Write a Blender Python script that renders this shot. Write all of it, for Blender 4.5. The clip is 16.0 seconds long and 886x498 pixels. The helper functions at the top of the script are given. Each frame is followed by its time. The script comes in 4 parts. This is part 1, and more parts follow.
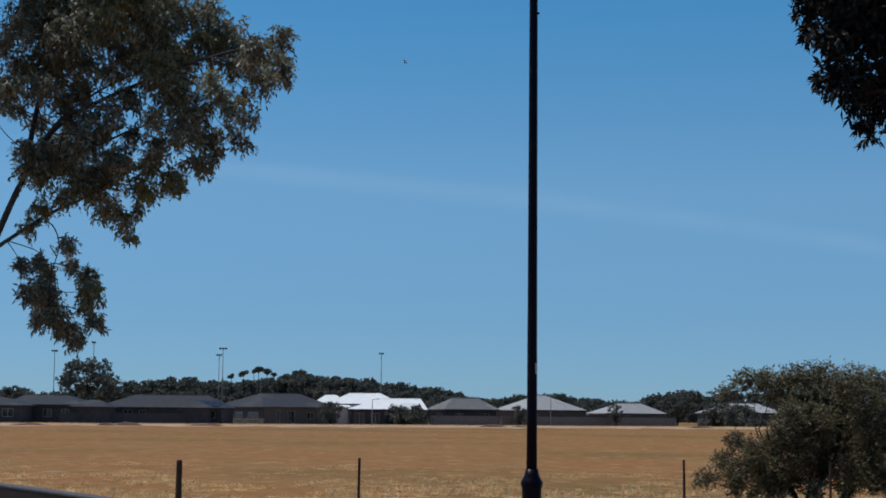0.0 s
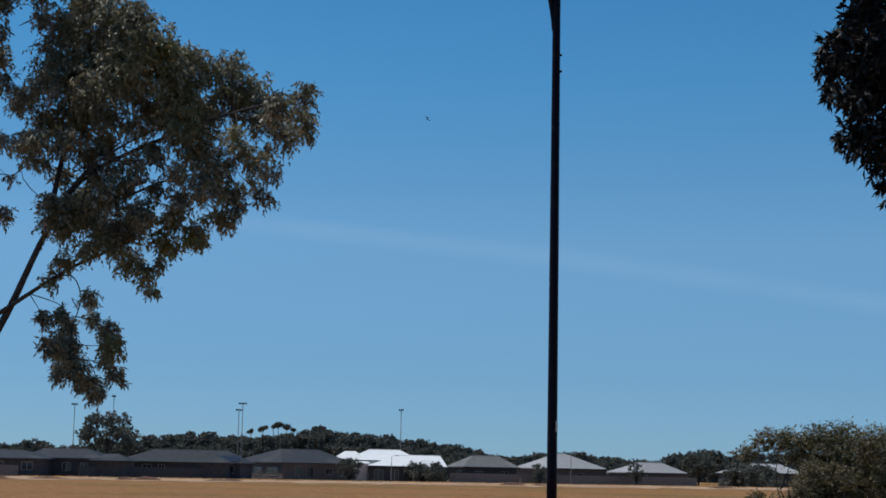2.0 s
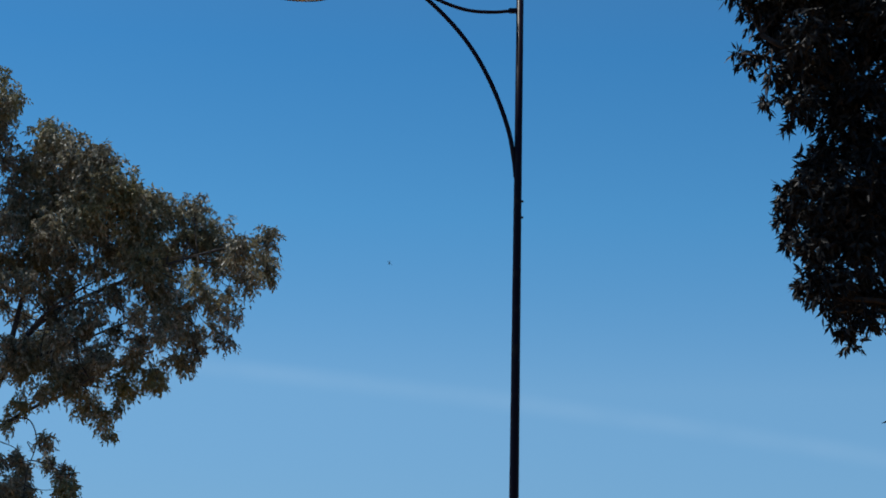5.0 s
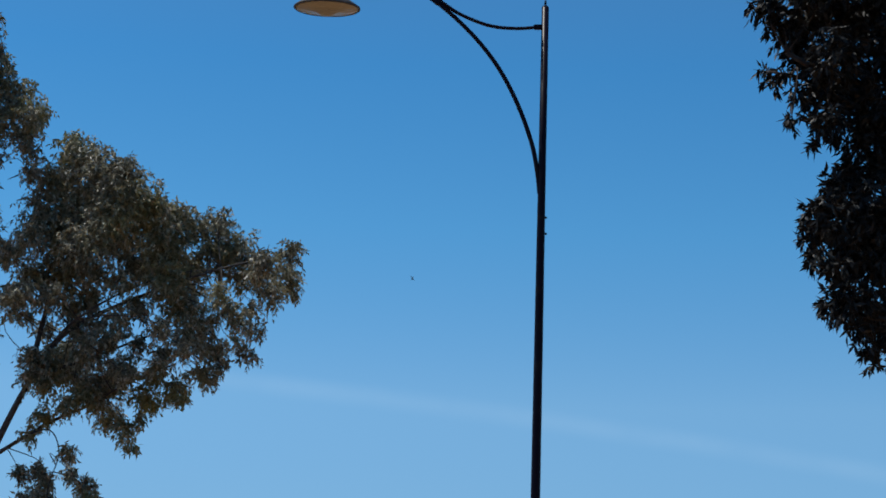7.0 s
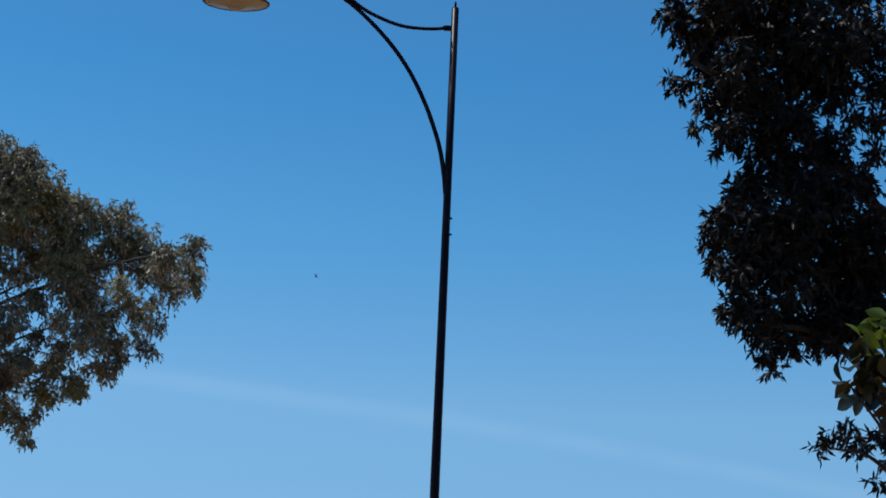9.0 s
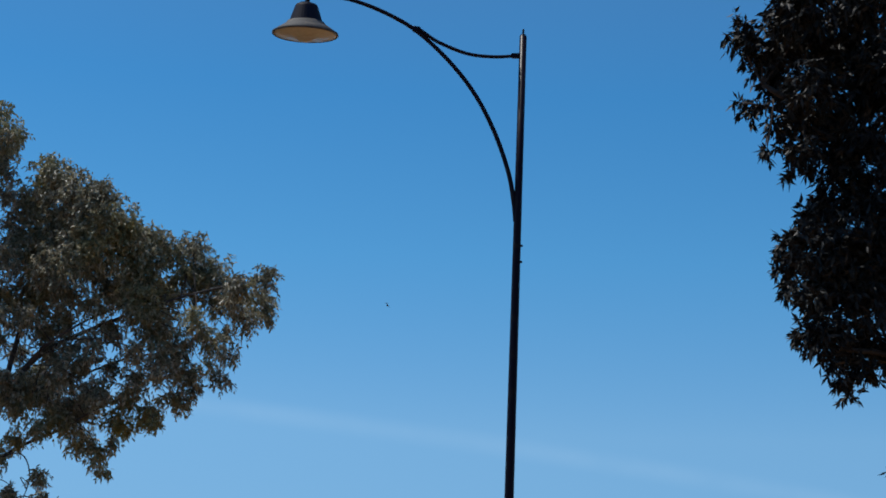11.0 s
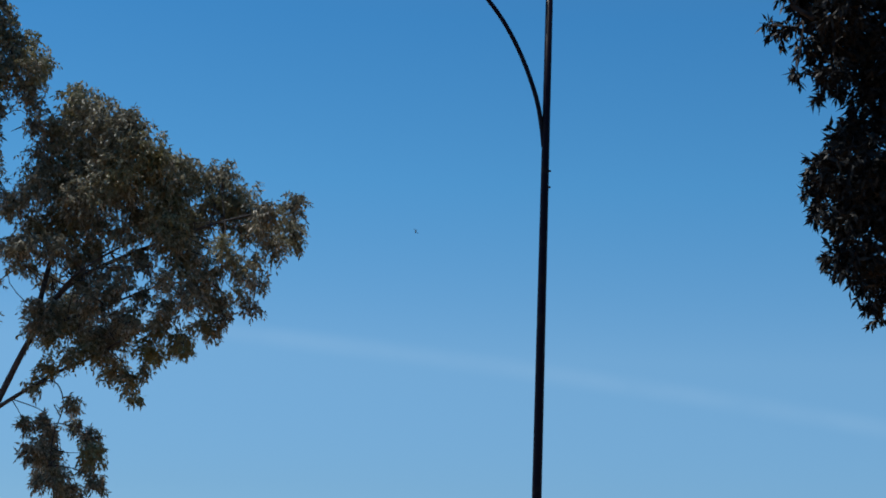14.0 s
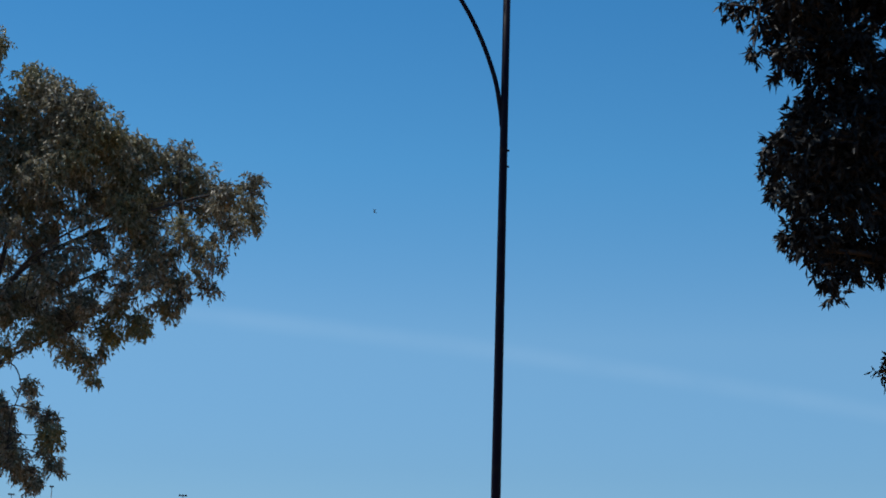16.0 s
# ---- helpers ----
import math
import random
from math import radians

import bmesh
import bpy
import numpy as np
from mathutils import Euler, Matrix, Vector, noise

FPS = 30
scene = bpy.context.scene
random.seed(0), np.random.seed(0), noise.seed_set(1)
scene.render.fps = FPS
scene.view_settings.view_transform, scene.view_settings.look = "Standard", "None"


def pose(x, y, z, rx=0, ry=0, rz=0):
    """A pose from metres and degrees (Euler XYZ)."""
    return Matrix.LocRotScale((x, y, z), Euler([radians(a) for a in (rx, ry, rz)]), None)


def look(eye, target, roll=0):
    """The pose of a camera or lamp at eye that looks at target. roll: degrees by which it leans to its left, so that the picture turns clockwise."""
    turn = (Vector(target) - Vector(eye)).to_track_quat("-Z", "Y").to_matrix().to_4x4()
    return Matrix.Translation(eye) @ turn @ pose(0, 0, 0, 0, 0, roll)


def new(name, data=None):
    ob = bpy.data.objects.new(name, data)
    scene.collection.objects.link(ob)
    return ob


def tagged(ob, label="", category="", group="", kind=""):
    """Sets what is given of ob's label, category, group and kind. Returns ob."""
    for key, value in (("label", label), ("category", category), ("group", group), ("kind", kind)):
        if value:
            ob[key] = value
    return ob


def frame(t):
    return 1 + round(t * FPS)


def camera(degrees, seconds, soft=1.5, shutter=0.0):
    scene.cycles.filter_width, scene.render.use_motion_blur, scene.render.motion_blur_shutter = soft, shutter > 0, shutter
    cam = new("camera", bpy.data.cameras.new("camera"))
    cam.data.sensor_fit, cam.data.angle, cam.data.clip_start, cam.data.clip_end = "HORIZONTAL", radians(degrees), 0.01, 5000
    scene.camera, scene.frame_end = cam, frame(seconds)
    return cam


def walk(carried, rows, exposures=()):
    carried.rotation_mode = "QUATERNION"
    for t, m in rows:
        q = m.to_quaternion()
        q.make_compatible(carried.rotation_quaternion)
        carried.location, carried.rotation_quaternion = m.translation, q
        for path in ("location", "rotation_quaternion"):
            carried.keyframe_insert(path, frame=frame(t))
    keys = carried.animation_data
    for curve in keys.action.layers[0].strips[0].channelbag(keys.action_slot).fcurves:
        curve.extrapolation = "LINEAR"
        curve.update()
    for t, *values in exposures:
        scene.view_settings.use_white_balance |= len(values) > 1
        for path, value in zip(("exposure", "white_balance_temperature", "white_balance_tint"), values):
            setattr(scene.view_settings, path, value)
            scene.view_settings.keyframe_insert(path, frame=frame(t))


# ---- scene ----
EYE = (0.0, 0.0, 1.6)


def gaze(yaw, pitch, roll):
    """A pose at the eye from compass turn, tilt and lean to the right, in degrees."""
    a, p = radians(yaw), radians(pitch)
    way = Vector((math.sin(a) * math.cos(p), math.cos(a) * math.cos(p), math.sin(p)))
    return look(EYE, Vector(EYE) + way * 10, -roll)


cam = camera(30.59, 16.0, soft=1.75)
PATH = [
    (0.0, 0.040, 5.875, -0.564),
    (0.5, -0.130, 6.788, -1.080),
    (1.0, -0.355, 7.684, -0.950),
    (1.5, -0.138, 8.170, -1.100),
    (2.0, -0.739, 7.863, -1.130),
    (2.5, -0.084, 8.557, -1.280),
    (3.0, -0.398, 9.555, -1.630),
    (3.5, -0.427, 10.897, -1.621),
    (4.0, 0.041, 10.001, -1.468),
    (4.5, -0.153, 11.235, -1.555),
    (5.0, 0.540, 13.000, -1.311),
    (5.2, 0.347, 12.965, -1.226),
    (7.3, -0.719, 13.855, -2.400),
    (7.5, -1.174, 14.483, -2.720),
    (7.7, -0.990, 14.900, -2.850),
    (8.0, -1.046, 15.076, -2.872),
    (8.3, -0.557, 15.470, -2.893),
    (8.5, 0.993, 13.023, -2.979),
    (9.0, 3.150, 13.640, -2.480),
    (9.5, 1.555, 14.601, -2.271),
    (10.0, 1.393, 14.554, -2.152),
    (10.2, 0.983, 14.845, -2.276),
    (12.3, 0.083, 13.849, -2.574),
    (12.5, -0.420, 14.256, -2.429),
    (13.0, 0.291, 13.498, -2.484),
    (13.5, -0.822, 12.858, -3.027),
    (14.0, -0.385, 11.867, -2.191),
    (14.5, -0.114, 11.128, -2.055),
    (15.0, 0.262, 11.790, -2.478),
    (15.5, 0.246, 12.294, -1.949),
    (16.0, 1.123, 11.201, -1.686),
]
walk(cam, [(t, gaze(a, b, c)) for t, a, b, c in PATH], exposures=[(0.0, -0.15), (1.5, -0.13), (3.5, -0.10), (5.0, 0.0), (7.5, 0.15), (9.0, 0.18), (10.0, 0.15), (12.5, 0.12), (14.5, 0.02), (16.0, 0.04)])

# ---- sky, sun ----
SUN_AZ, SUN_EL = -72.0, 66.0
world = bpy.data.worlds.new("sky")
scene.world = world
world.use_nodes = True
wn, wl = world.node_tree.nodes, world.node_tree.links
sky = wn.new("ShaderNodeTexSky")
sky.sky_type, sky.sun_disc = "NISHITA", False
sky.sun_elevation, sky.sun_rotation = radians(SUN_EL), radians(SUN_AZ)
sky.air_density, sky.dust_density, sky.ozone_density, sky.altitude = 0.6, 0.0, 8.0, 0.0
# clear dry air: a deeper blue aloft, a flatter pale band of haze towards the horizon
place = wn.new("ShaderNodeTexCoord")
height = wn.new("ShaderNodeSeparateXYZ")
wl.new(place.outputs["Generated"], height.inputs[0])
haze = wn.new("ShaderNodeValToRGB")
ramp = haze.color_ramp
ramp.elements[0].position, ramp.elements[0].color = 0.0, (0.33, 0.435, 0.535, 1)
ramp.elements[1].position, ramp.elements[1].color = 0.62, (0.80, 0.96, 0.90, 1)
for z, tint in ((0.06, (0.47, 0.585, 0.595)), (0.14, (0.72, 0.87, 0.76)), (0.245, (0.51, 0.97, 0.91)), (0.342, (0.39, 0.94, 0.96))):
    ramp.elements.new(z).color = (*tint, 1)
wl.new(height.outputs["Z"], haze.inputs["Fac"])
grade = wn.new("ShaderNodeMix")
grade.data_type, grade.blend_type = "RGBA", "MULTIPLY"
grade.inputs["Factor"].default_value = 1.0
wl.new(sky.outputs[0], grade.inputs["A"])
wl.new(haze.outputs["Color"], grade.inputs["B"])
wl.new(grade.outputs["Result"], wn["Background"].inputs["Color"])
wn["Background"].inputs["Strength"].default_value = 0.15

sun = new("sun", bpy.data.lights.new("sun", "SUN"))
sun.data.energy, sun.data.angle, sun.data.color = 3.4, radians(0.53), (1.0, 0.965, 0.90)
sun_way = Vector((math.sin(radians(SUN_AZ)) * math.cos(radians(SUN_EL)),
                  math.cos(radians(SUN_AZ)) * math.cos(radians(SUN_EL)), math.sin(radians(SUN_EL))))
sun.matrix_world = look(sun_way * 60, (0, 0, 0))


# ---- materials ----
def material(name, colour, rough=0.8, metal=0.0, spots=(), grain=8.0, vary=0.25, bump=0.0, specular=0.4):
    """A surface whose colour varies at two scales; spots: (scale, colour, share) for stains."""
    m = bpy.data.materials.new(name)
    m.use_nodes = True
    n, l = m.node_tree.nodes, m.node_tree.links
    b = n["Principled BSDF"]
    b.inputs["Roughness"].default_value, b.inputs["Metallic"].default_value = rough, metal
    b.inputs["Specular IOR Level"].default_value = specular
    co = n.new("ShaderNodeTexCoord")
    fine = n.new("ShaderNodeTexNoise")
    fine.inputs["Scale"].default_value, fine.inputs["Detail"].default_value = grain, 6
    l.new(co.outputs["Object"], fine.inputs["Vector"])
    ramp = n.new("ShaderNodeValToRGB")
    lo, hi = [c * (1 - vary) for c in colour], [min(1, c * (1 + vary)) for c in colour]
    ramp.color_ramp.elements[0].position, ramp.color_ramp.elements[1].position = 0.3, 0.7
    ramp.color_ramp.elements[0].color, ramp.color_ramp.elements[1].color = (*lo, 1), (*hi, 1)
    l.new(fine.outputs["Fac"], ramp.inputs["Fac"])
    out = ramp.outputs["Color"]
    for scale, stain, share in spots:
        big = n.new("ShaderNodeTexNoise")
        big.inputs["Scale"].default_value, big.inputs["Detail"].default_value = scale, 4
        l.new(co.outputs["Object"], big.inputs["Vector"])
        cut = n.new("ShaderNodeMapRange")
        cut.inputs[1].default_value, cut.inputs[2].default_value = 0.62 - share, 0.72 - share * 0.6
        l.new(big.outputs["Fac"], cut.inputs[0])
        mix = n.new("ShaderNodeMix")
        mix.data_type = "RGBA"
        l.new(cut.outputs[0], mix.inputs["Factor"])
        l.new(out, mix.inputs["A"])
        mix.inputs["B"].default_value = (*stain, 1)
        out = mix.outputs["Result"]
    l.new(out, b.inputs["Base Color"])
    if bump:
        bp = n.new("ShaderNodeBump")
        bp.inputs["Strength"].default_value, bp.inputs["Distance"].default_value = 0.5, bump
        l.new(fine.outputs["Fac"], bp.inputs["Height"])
        l.new(bp.outputs[0], b.inputs["Normal"])
    return m


def leaf_material(name, dark, light, dry, through_light=0.25, rough=0.55, gloss=0.35, young=None):
    """Leaves that differ one by one, with some light passing through them."""
    m = bpy.data.materials.new(name)
    m.use_nodes = True
    n, l = m.node_tree.nodes, m.node_tree.links
    b = n["Principled BSDF"]
    b.inputs["Roughness"].default_value = rough
    b.inputs["Specular IOR Level"].default_value = gloss
    geo = n.new("ShaderNodeNewGeometry")
    ramp = n.new("ShaderNodeValToRGB")
    ramp.color_ramp.elements[0].color, ramp.color_ramp.elements[1].color = (*dark, 1), (*dry, 1)
    mid = ramp.color_ramp.elements.new(0.75)
    mid.color = (*light, 1)
    l.new(geo.outputs["Random Per Island"], ramp.inputs["Fac"])
    co = n.new("ShaderNodeTexCoord")
    big = n.new("ShaderNodeTexNoise")
    big.inputs["Scale"].default_value = 0.9
    l.new(co.outputs["Object"], big.inputs["Vector"])
    val = n.new("ShaderNodeMapRange")
    val.inputs[1].default_value, val.inputs[2].default_value = 0.3, 0.7
    val.inputs[3].default_value, val.inputs[4].default_value = 0.7, 1.3
    l.new(big.outputs["Fac"], val.inputs[0])
    hs = n.new("ShaderNodeHueSaturation")
    l.new(val.outputs[0], hs.inputs["Value"])
    l.new(ramp.outputs["Color"], hs.inputs["Color"])
    colour = hs.outputs[0]
    if young:
        # patches of fresher growth
        patch = n.new("ShaderNodeTexNoise")
        patch.inputs["Scale"].default_value = 0.55
        l.new(co.outputs["Object"], patch.inputs["Vector"])
        share = n.new("ShaderNodeMapRange")
        share.inputs[1].default_value, share.inputs[2].default_value, share.inputs[4].default_value = 0.48, 0.66, 0.7
        l.new(patch.outputs["Fac"], share.inputs[0])
        blend = n.new("ShaderNodeMix")
        blend.data_type = "RGBA"
        blend.inputs["B"].default_value = (*young, 1)
        l.new(share.outputs[0], blend.inputs["Factor"])
        l.new(colour, blend.inputs["A"])
        colour = blend.outputs["Result"]
    l.new(colour, b.inputs["Base Color"])
    tr = n.new("ShaderNodeBsdfTranslucent")
    l.new(colour, tr.inputs["Color"])
    mix = n.new("ShaderNodeMixShader")
    mix.inputs[0].default_value = through_light
    l.new(b.outputs[0], mix.inputs[1])
    l.new(tr.outputs[0], mix.inputs[2])
    l.new(mix.outputs[0], n["Material Output"].inputs["Surface"])
    return m


def field_material():
    """Dry mown stubble: long bands, pale tufts, tawny soil."""
    m = material("dry_field", (0.262, 0.125, 0.046), 0.95, grain=3.0, vary=0.25, bump=0.05,
                 spots=((0.25, (0.25, 0.150, 0.058), 0.10), (0.04, (0.165, 0.108, 0.036), 0.13)), specular=0.1)
    n, l = m.node_tree.nodes, m.node_tree.links
    b = n["Principled BSDF"]
    base = b.inputs["Base Color"].links[0].from_socket
    co = n.new("ShaderNodeTexCoord")
    stretch = n.new("ShaderNodeMapping")
    stretch.inputs["Scale"].default_value = (0.5, 1.0, 1.0)
    l.new(co.outputs["Object"], stretch.inputs["Vector"])
    band = n.new("ShaderNodeTexNoise")
    band.inputs["Scale"].default_value, band.inputs["Detail"].default_value = 0.55, 9
    band.inputs["Roughness"].default_value = 0.7
    l.new(stretch.outputs[0], band.inputs["Vector"])
    cut = n.new("ShaderNodeMapRange")
    cut.inputs[1].default_value, cut.inputs[2].default_value = 0.56, 0.74
    l.new(band.outputs["Fac"], cut.inputs[0])
    mix = n.new("ShaderNodeMix")
    mix.data_type = "RGBA"
    l.new(cut.outputs[0], mix.inputs["Factor"])
    l.new(base, mix.inputs["A"])
    mix.inputs["B"].default_value = (0.37, 0.215, 0.09, 1)
    fleck = n.new("ShaderNodeTexNoise")
    fleck.inputs["Scale"].default_value, fleck.inputs["Detail"].default_value = 2.2, 5
    l.new(stretch.outputs[0], fleck.inputs["Vector"])
    bits = n.new("ShaderNodeMapRange")
    bits.inputs[1].default_value, bits.inputs[2].default_value = 0.60, 0.68
    l.new(fleck.outputs["Fac"], bits.inputs[0])
    dark = n.new("ShaderNodeMapRange")
    dark.inputs[1].default_value, dark.inputs[2].default_value = 0.42, 0.32
    l.new(fleck.outputs["Fac"], dark.inputs[0])
    over = n.new("ShaderNodeMix")
    over.data_type = "RGBA"
    l.new(bits.outputs[0], over.inputs["Factor"])
    l.new(mix.outputs["Result"], over.inputs["A"])
    over.inputs["B"].default_value = (0.50, 0.33, 0.155, 1)
    under = n.new("ShaderNodeMix")
    under.data_type = "RGBA"
    l.new(dark.outputs[0], under.inputs["Factor"])
    l.new(over.outputs["Result"], under.inputs["A"])
    under.inputs["B"].default_value = (0.15, 0.088, 0.034, 1)
    l.new(under.outputs["Result"], b.inputs["Base Color"])
    return m


M_FIELD = field_material()
M_PAINT = material("dark_pole_paint", (0.006, 0.004, 0.012), 0.38, 0.0, grain=60, vary=0.3, specular=0.09,
                   spots=((6.0, (0.014, 0.011, 0.014), 0.04),))
M_LAMPMETAL = material("lamp_housing_paint", (0.006, 0.008, 0.020), 0.6, grain=50, vary=0.2, specular=0.15)
M_RIM = material("lamp_rim_paint", (0.060, 0.060, 0.062), 0.7, grain=40, vary=0.2, specular=0.2, spots=((9, (0.1, 0.09, 0.08), 0.06),))
M_LENS = material("lamp_diffuser", (0.30, 0.31, 0.33), 0.35, grain=20, vary=0.1)
M_SCREW = material("zinc", (0.35, 0.35, 0.35), 0.4, 0.9)
M_STICKER = material("pale_sticker", (0.55, 0.55, 0.55), 0.6)
M_BARK_GUM = material("gum_bark", (0.050, 0.046, 0.045), 0.9, grain=14, vary=0.4, bump=0.03, spots=((2.2, (0.085, 0.08, 0.076), 0.08),))
M_BARK_DARK = material("dark_bark", (0.036, 0.029, 0.025), 0.95, grain=18, vary=0.4, bump=0.03)
M_GUM = leaf_material("gum_leaves", (0.085, 0.082, 0.050), (0.29, 0.275, 0.185), (0.50, 0.475, 0.39), 0.36, 0.45, 0.45, (0.24, 0.23, 0.075))
# near-black leaf colour: the backlit tree's shade is put into it
M_SHADE_LEAF = leaf_material("backlit_dark_leaves", (0.007, 0.008, 0.008), (0.014, 0.015, 0.014), (0.028, 0.028, 0.027), 0.02, 0.5, 0.16)
M_WATTLE = leaf_material("wattle_leaves", (0.070, 0.062, 0.028), (0.205, 0.180, 0.098), (0.47, 0.43, 0.34), 0.3, 0.7, 0.2)
# one shrub's leaves twice: a sunlit colour, then a backlit, shaded colour
M_SHRUB_LIT = leaf_material("lit_shrub_leaves", (0.05, 0.08, 0.008), (0.16, 0.22, 0.015), (0.34, 0.36, 0.04), 0.3, 0.4)
M_SHRUB_SHADED = leaf_material("shaded_leaves", (0.010, 0.016, 0.008), (0.022, 0.032, 0.014), (0.04, 0.05, 0.02), 0.05, 0.3, 0.4)
# greyed and lightened leaf colour: distance haze is put into it
M_WOODS = leaf_material("far_foliage", (0.085, 0.092, 0.075), (0.135, 0.14, 0.115), (0.20, 0.19, 0.16), 0.2, 0.8)
M_STRAW = leaf_material("straw", (0.64, 0.38, 0.17), (0.82, 0.56, 0.28), (0.88, 0.72, 0.46), 0.5, 0.9, 0.03)
M_VERGE = material("bleached_ground", (0.43, 0.285, 0.18), 0.95, grain=0.6, vary=0.25, bump=0.05, spots=((0.15, (0.30, 0.16, 0.075), 0.10),))
M_SOIL = material("red_soil", (0.115, 0.06, 0.036), 0.95, grain=1.5, vary=0.4, bump=0.1)
M_ROOF_GREY = material("charcoal_roof_sheet", (0.036, 0.039, 0.047), 0.75, specular=0.2, grain=1.2, vary=0.15, spots=((0.2, (0.055, 0.056, 0.06), 0.05),))
M_ROOF_MID = material("grey_roof_sheet", (0.15, 0.15, 0.15), 0.7, specular=0.2, grain=1.2, vary=0.12, spots=((0.2, (0.2, 0.2, 0.2), 0.05),))
M_ROOF_PALE = material("pale_grey_roof_sheet", (0.34, 0.34, 0.34), 0.6, grain=1.2, vary=0.1, specular=0.3)
M_ROOF_WHITE = material("white_roof_sheet", (0.80, 0.81, 0.80), 0.45, grain=1.0, vary=0.06, spots=((0.25, (0.66, 0.68, 0.68), 0.05),))
M_BRICK = material("tan_brickwork", (0.115, 0.098, 0.09), 0.9, grain=4.0, vary=0.25)
M_DARKWALL = material("dark_render", (0.055, 0.052, 0.056), 0.9, grain=2.0, vary=0.2)
M_WHITEWALL = material("white_render", (0.78, 0.75, 0.70), 0.85, grain=2.0, vary=0.08)
M_FASCIA = material("dark_fascia", (0.045, 0.045, 0.05), 0.5, grain=2)
M_GLASS = material("window_glass", (0.02, 0.025, 0.03), 0.08, grain=2, vary=0.1, specular=0.6)
M_FRAME = material("window_frame_paint", (0.30, 0.29, 0.27), 0.5)
M_SOLAR = material("solar_glass", (0.012, 0.014, 0.022), 0.4, grain=3, vary=0.2, specular=0.3)
M_FENCE_DARK = material("dark_fence_sheet", (0.045, 0.045, 0.052), 0.6, grain=2.5, vary=0.2)
M_FENCE_TAN = material("tan_fence_sheet", (0.16, 0.14, 0.13), 0.7, grain=2.5, vary=0.2)
M_GALV = material("galvanised_steel", (0.14, 0.145, 0.15), 0.7, 0.2, grain=6)
M_RUST = material("rusty_steel", (0.06, 0.032, 0.022), 0.85, grain=40, vary=0.4)
M_TIMBER = material("weathered_timber", (0.055, 0.034, 0.022), 0.9, grain=30, vary=0.4, bump=0.01)
# grey of the rail's cap: sky sheen on a dark edge, put in as colour
M_RAILTOP = material("sky_sheen_cap", (0.09, 0.085, 0.09), 0.6, 0.0, grain=12, vary=0.3)
M_PLASTIC = material("dark_grey_plastic", (0.03, 0.035, 0.04), 0.5, grain=30)


# ---- building helpers ----
def group_of(name, label, category, at=(0, 0, 0), group="", kind=""):
    """An Empty at a thing's base, which carries its tags."""
    ob = new(name)
    ob.location = at
    return tagged(ob, label, category, group, kind)


def link(name, me, mat, parent=None, label="", smooth=False):
    if me.materials:
        me.materials[0] = mat
    else:
        me.materials.append(mat)
    if smooth:
        me.polygons.foreach_set("use_smooth", [True] * len(me.polygons))
    ob = new(name, me)
    if parent is not None:
        ob.parent = parent
    if label:
        ob["label"] = label
    return ob


def solid(name, verts, faces, mat, parent=None, label="", smooth=False):
    me = bpy.data.meshes.new(name)
    me.from_pydata([tuple(v) for v in verts], [], faces)
    me.update()
    return link(name, me, mat, parent, label, smooth)


def part(name, bm, mat, parent=None, label="", smooth=False):
    me = bpy.data.meshes.new(name)
    bmesh.ops.recalc_face_normals(bm, faces=bm.faces)
    bm.to_mesh(me)
    bm.free()
    return link(name, me, mat, parent, label, smooth)


def block(size, at, bevel=0.0, bm=None, turn=0.0):
    """A bevelled box added to a bmesh."""
    bm = bm or bmesh.new()
    m = Matrix.Translation(at) @ Matrix.Rotation(turn, 4, "Z") @ Matrix.Diagonal((*size, 1))
    made = bmesh.ops.create_cube(bm, size=1, matrix=m)["verts"]
    if bevel:
        edges = list({e for v in made for e in v.link_edges})
        bmesh.ops.bevel(bm, geom=edges, offset=bevel, segments=2, affect="EDGES")
    return bm


def lathe(profile, sides=28, at=(0, 0, 0)):
    """A turned shape from (radius, height) pairs."""
    verts, faces = [], []
    for r, z in profile:
        for i in range(sides):
            a = 2 * math.pi * i / sides
            verts.append((at[0] + r * math.cos(a), at[1] + r * math.sin(a), at[2] + z))
    for j in range(len(profile) - 1):
        for i in range(sides):
            k = (i + 1) % sides
            faces.append((j * sides + i, j * sides + k, (j + 1) * sides + k, (j + 1) * sides + i))
    faces.append(tuple(range(sides))[::-1])
    faces.append(tuple(range((len(profile) - 1) * sides, len(profile) * sides)))
    return verts, faces


def smooth_line(points, steps=6):
    """Catmull-Rom through the points."""
    p = [Vector(q) for q in points]
    p = [p[0] * 2 - p[1]] + p + [p[-1] * 2 - p[-2]]
    out = []
    for i in range(1, len(p) - 2):
        for s in range(steps):
            t = s / steps
            a, b, c, d = p[i - 1], p[i], p[i + 1], p[i + 2]
            out.append(0.5 * (2 * b + (c - a) * t + (2 * a - 5 * b + 4 * c - d) * t * t + (3 * b - a - 3 * c + d) * t ** 3))
    return out + [p[-2]]


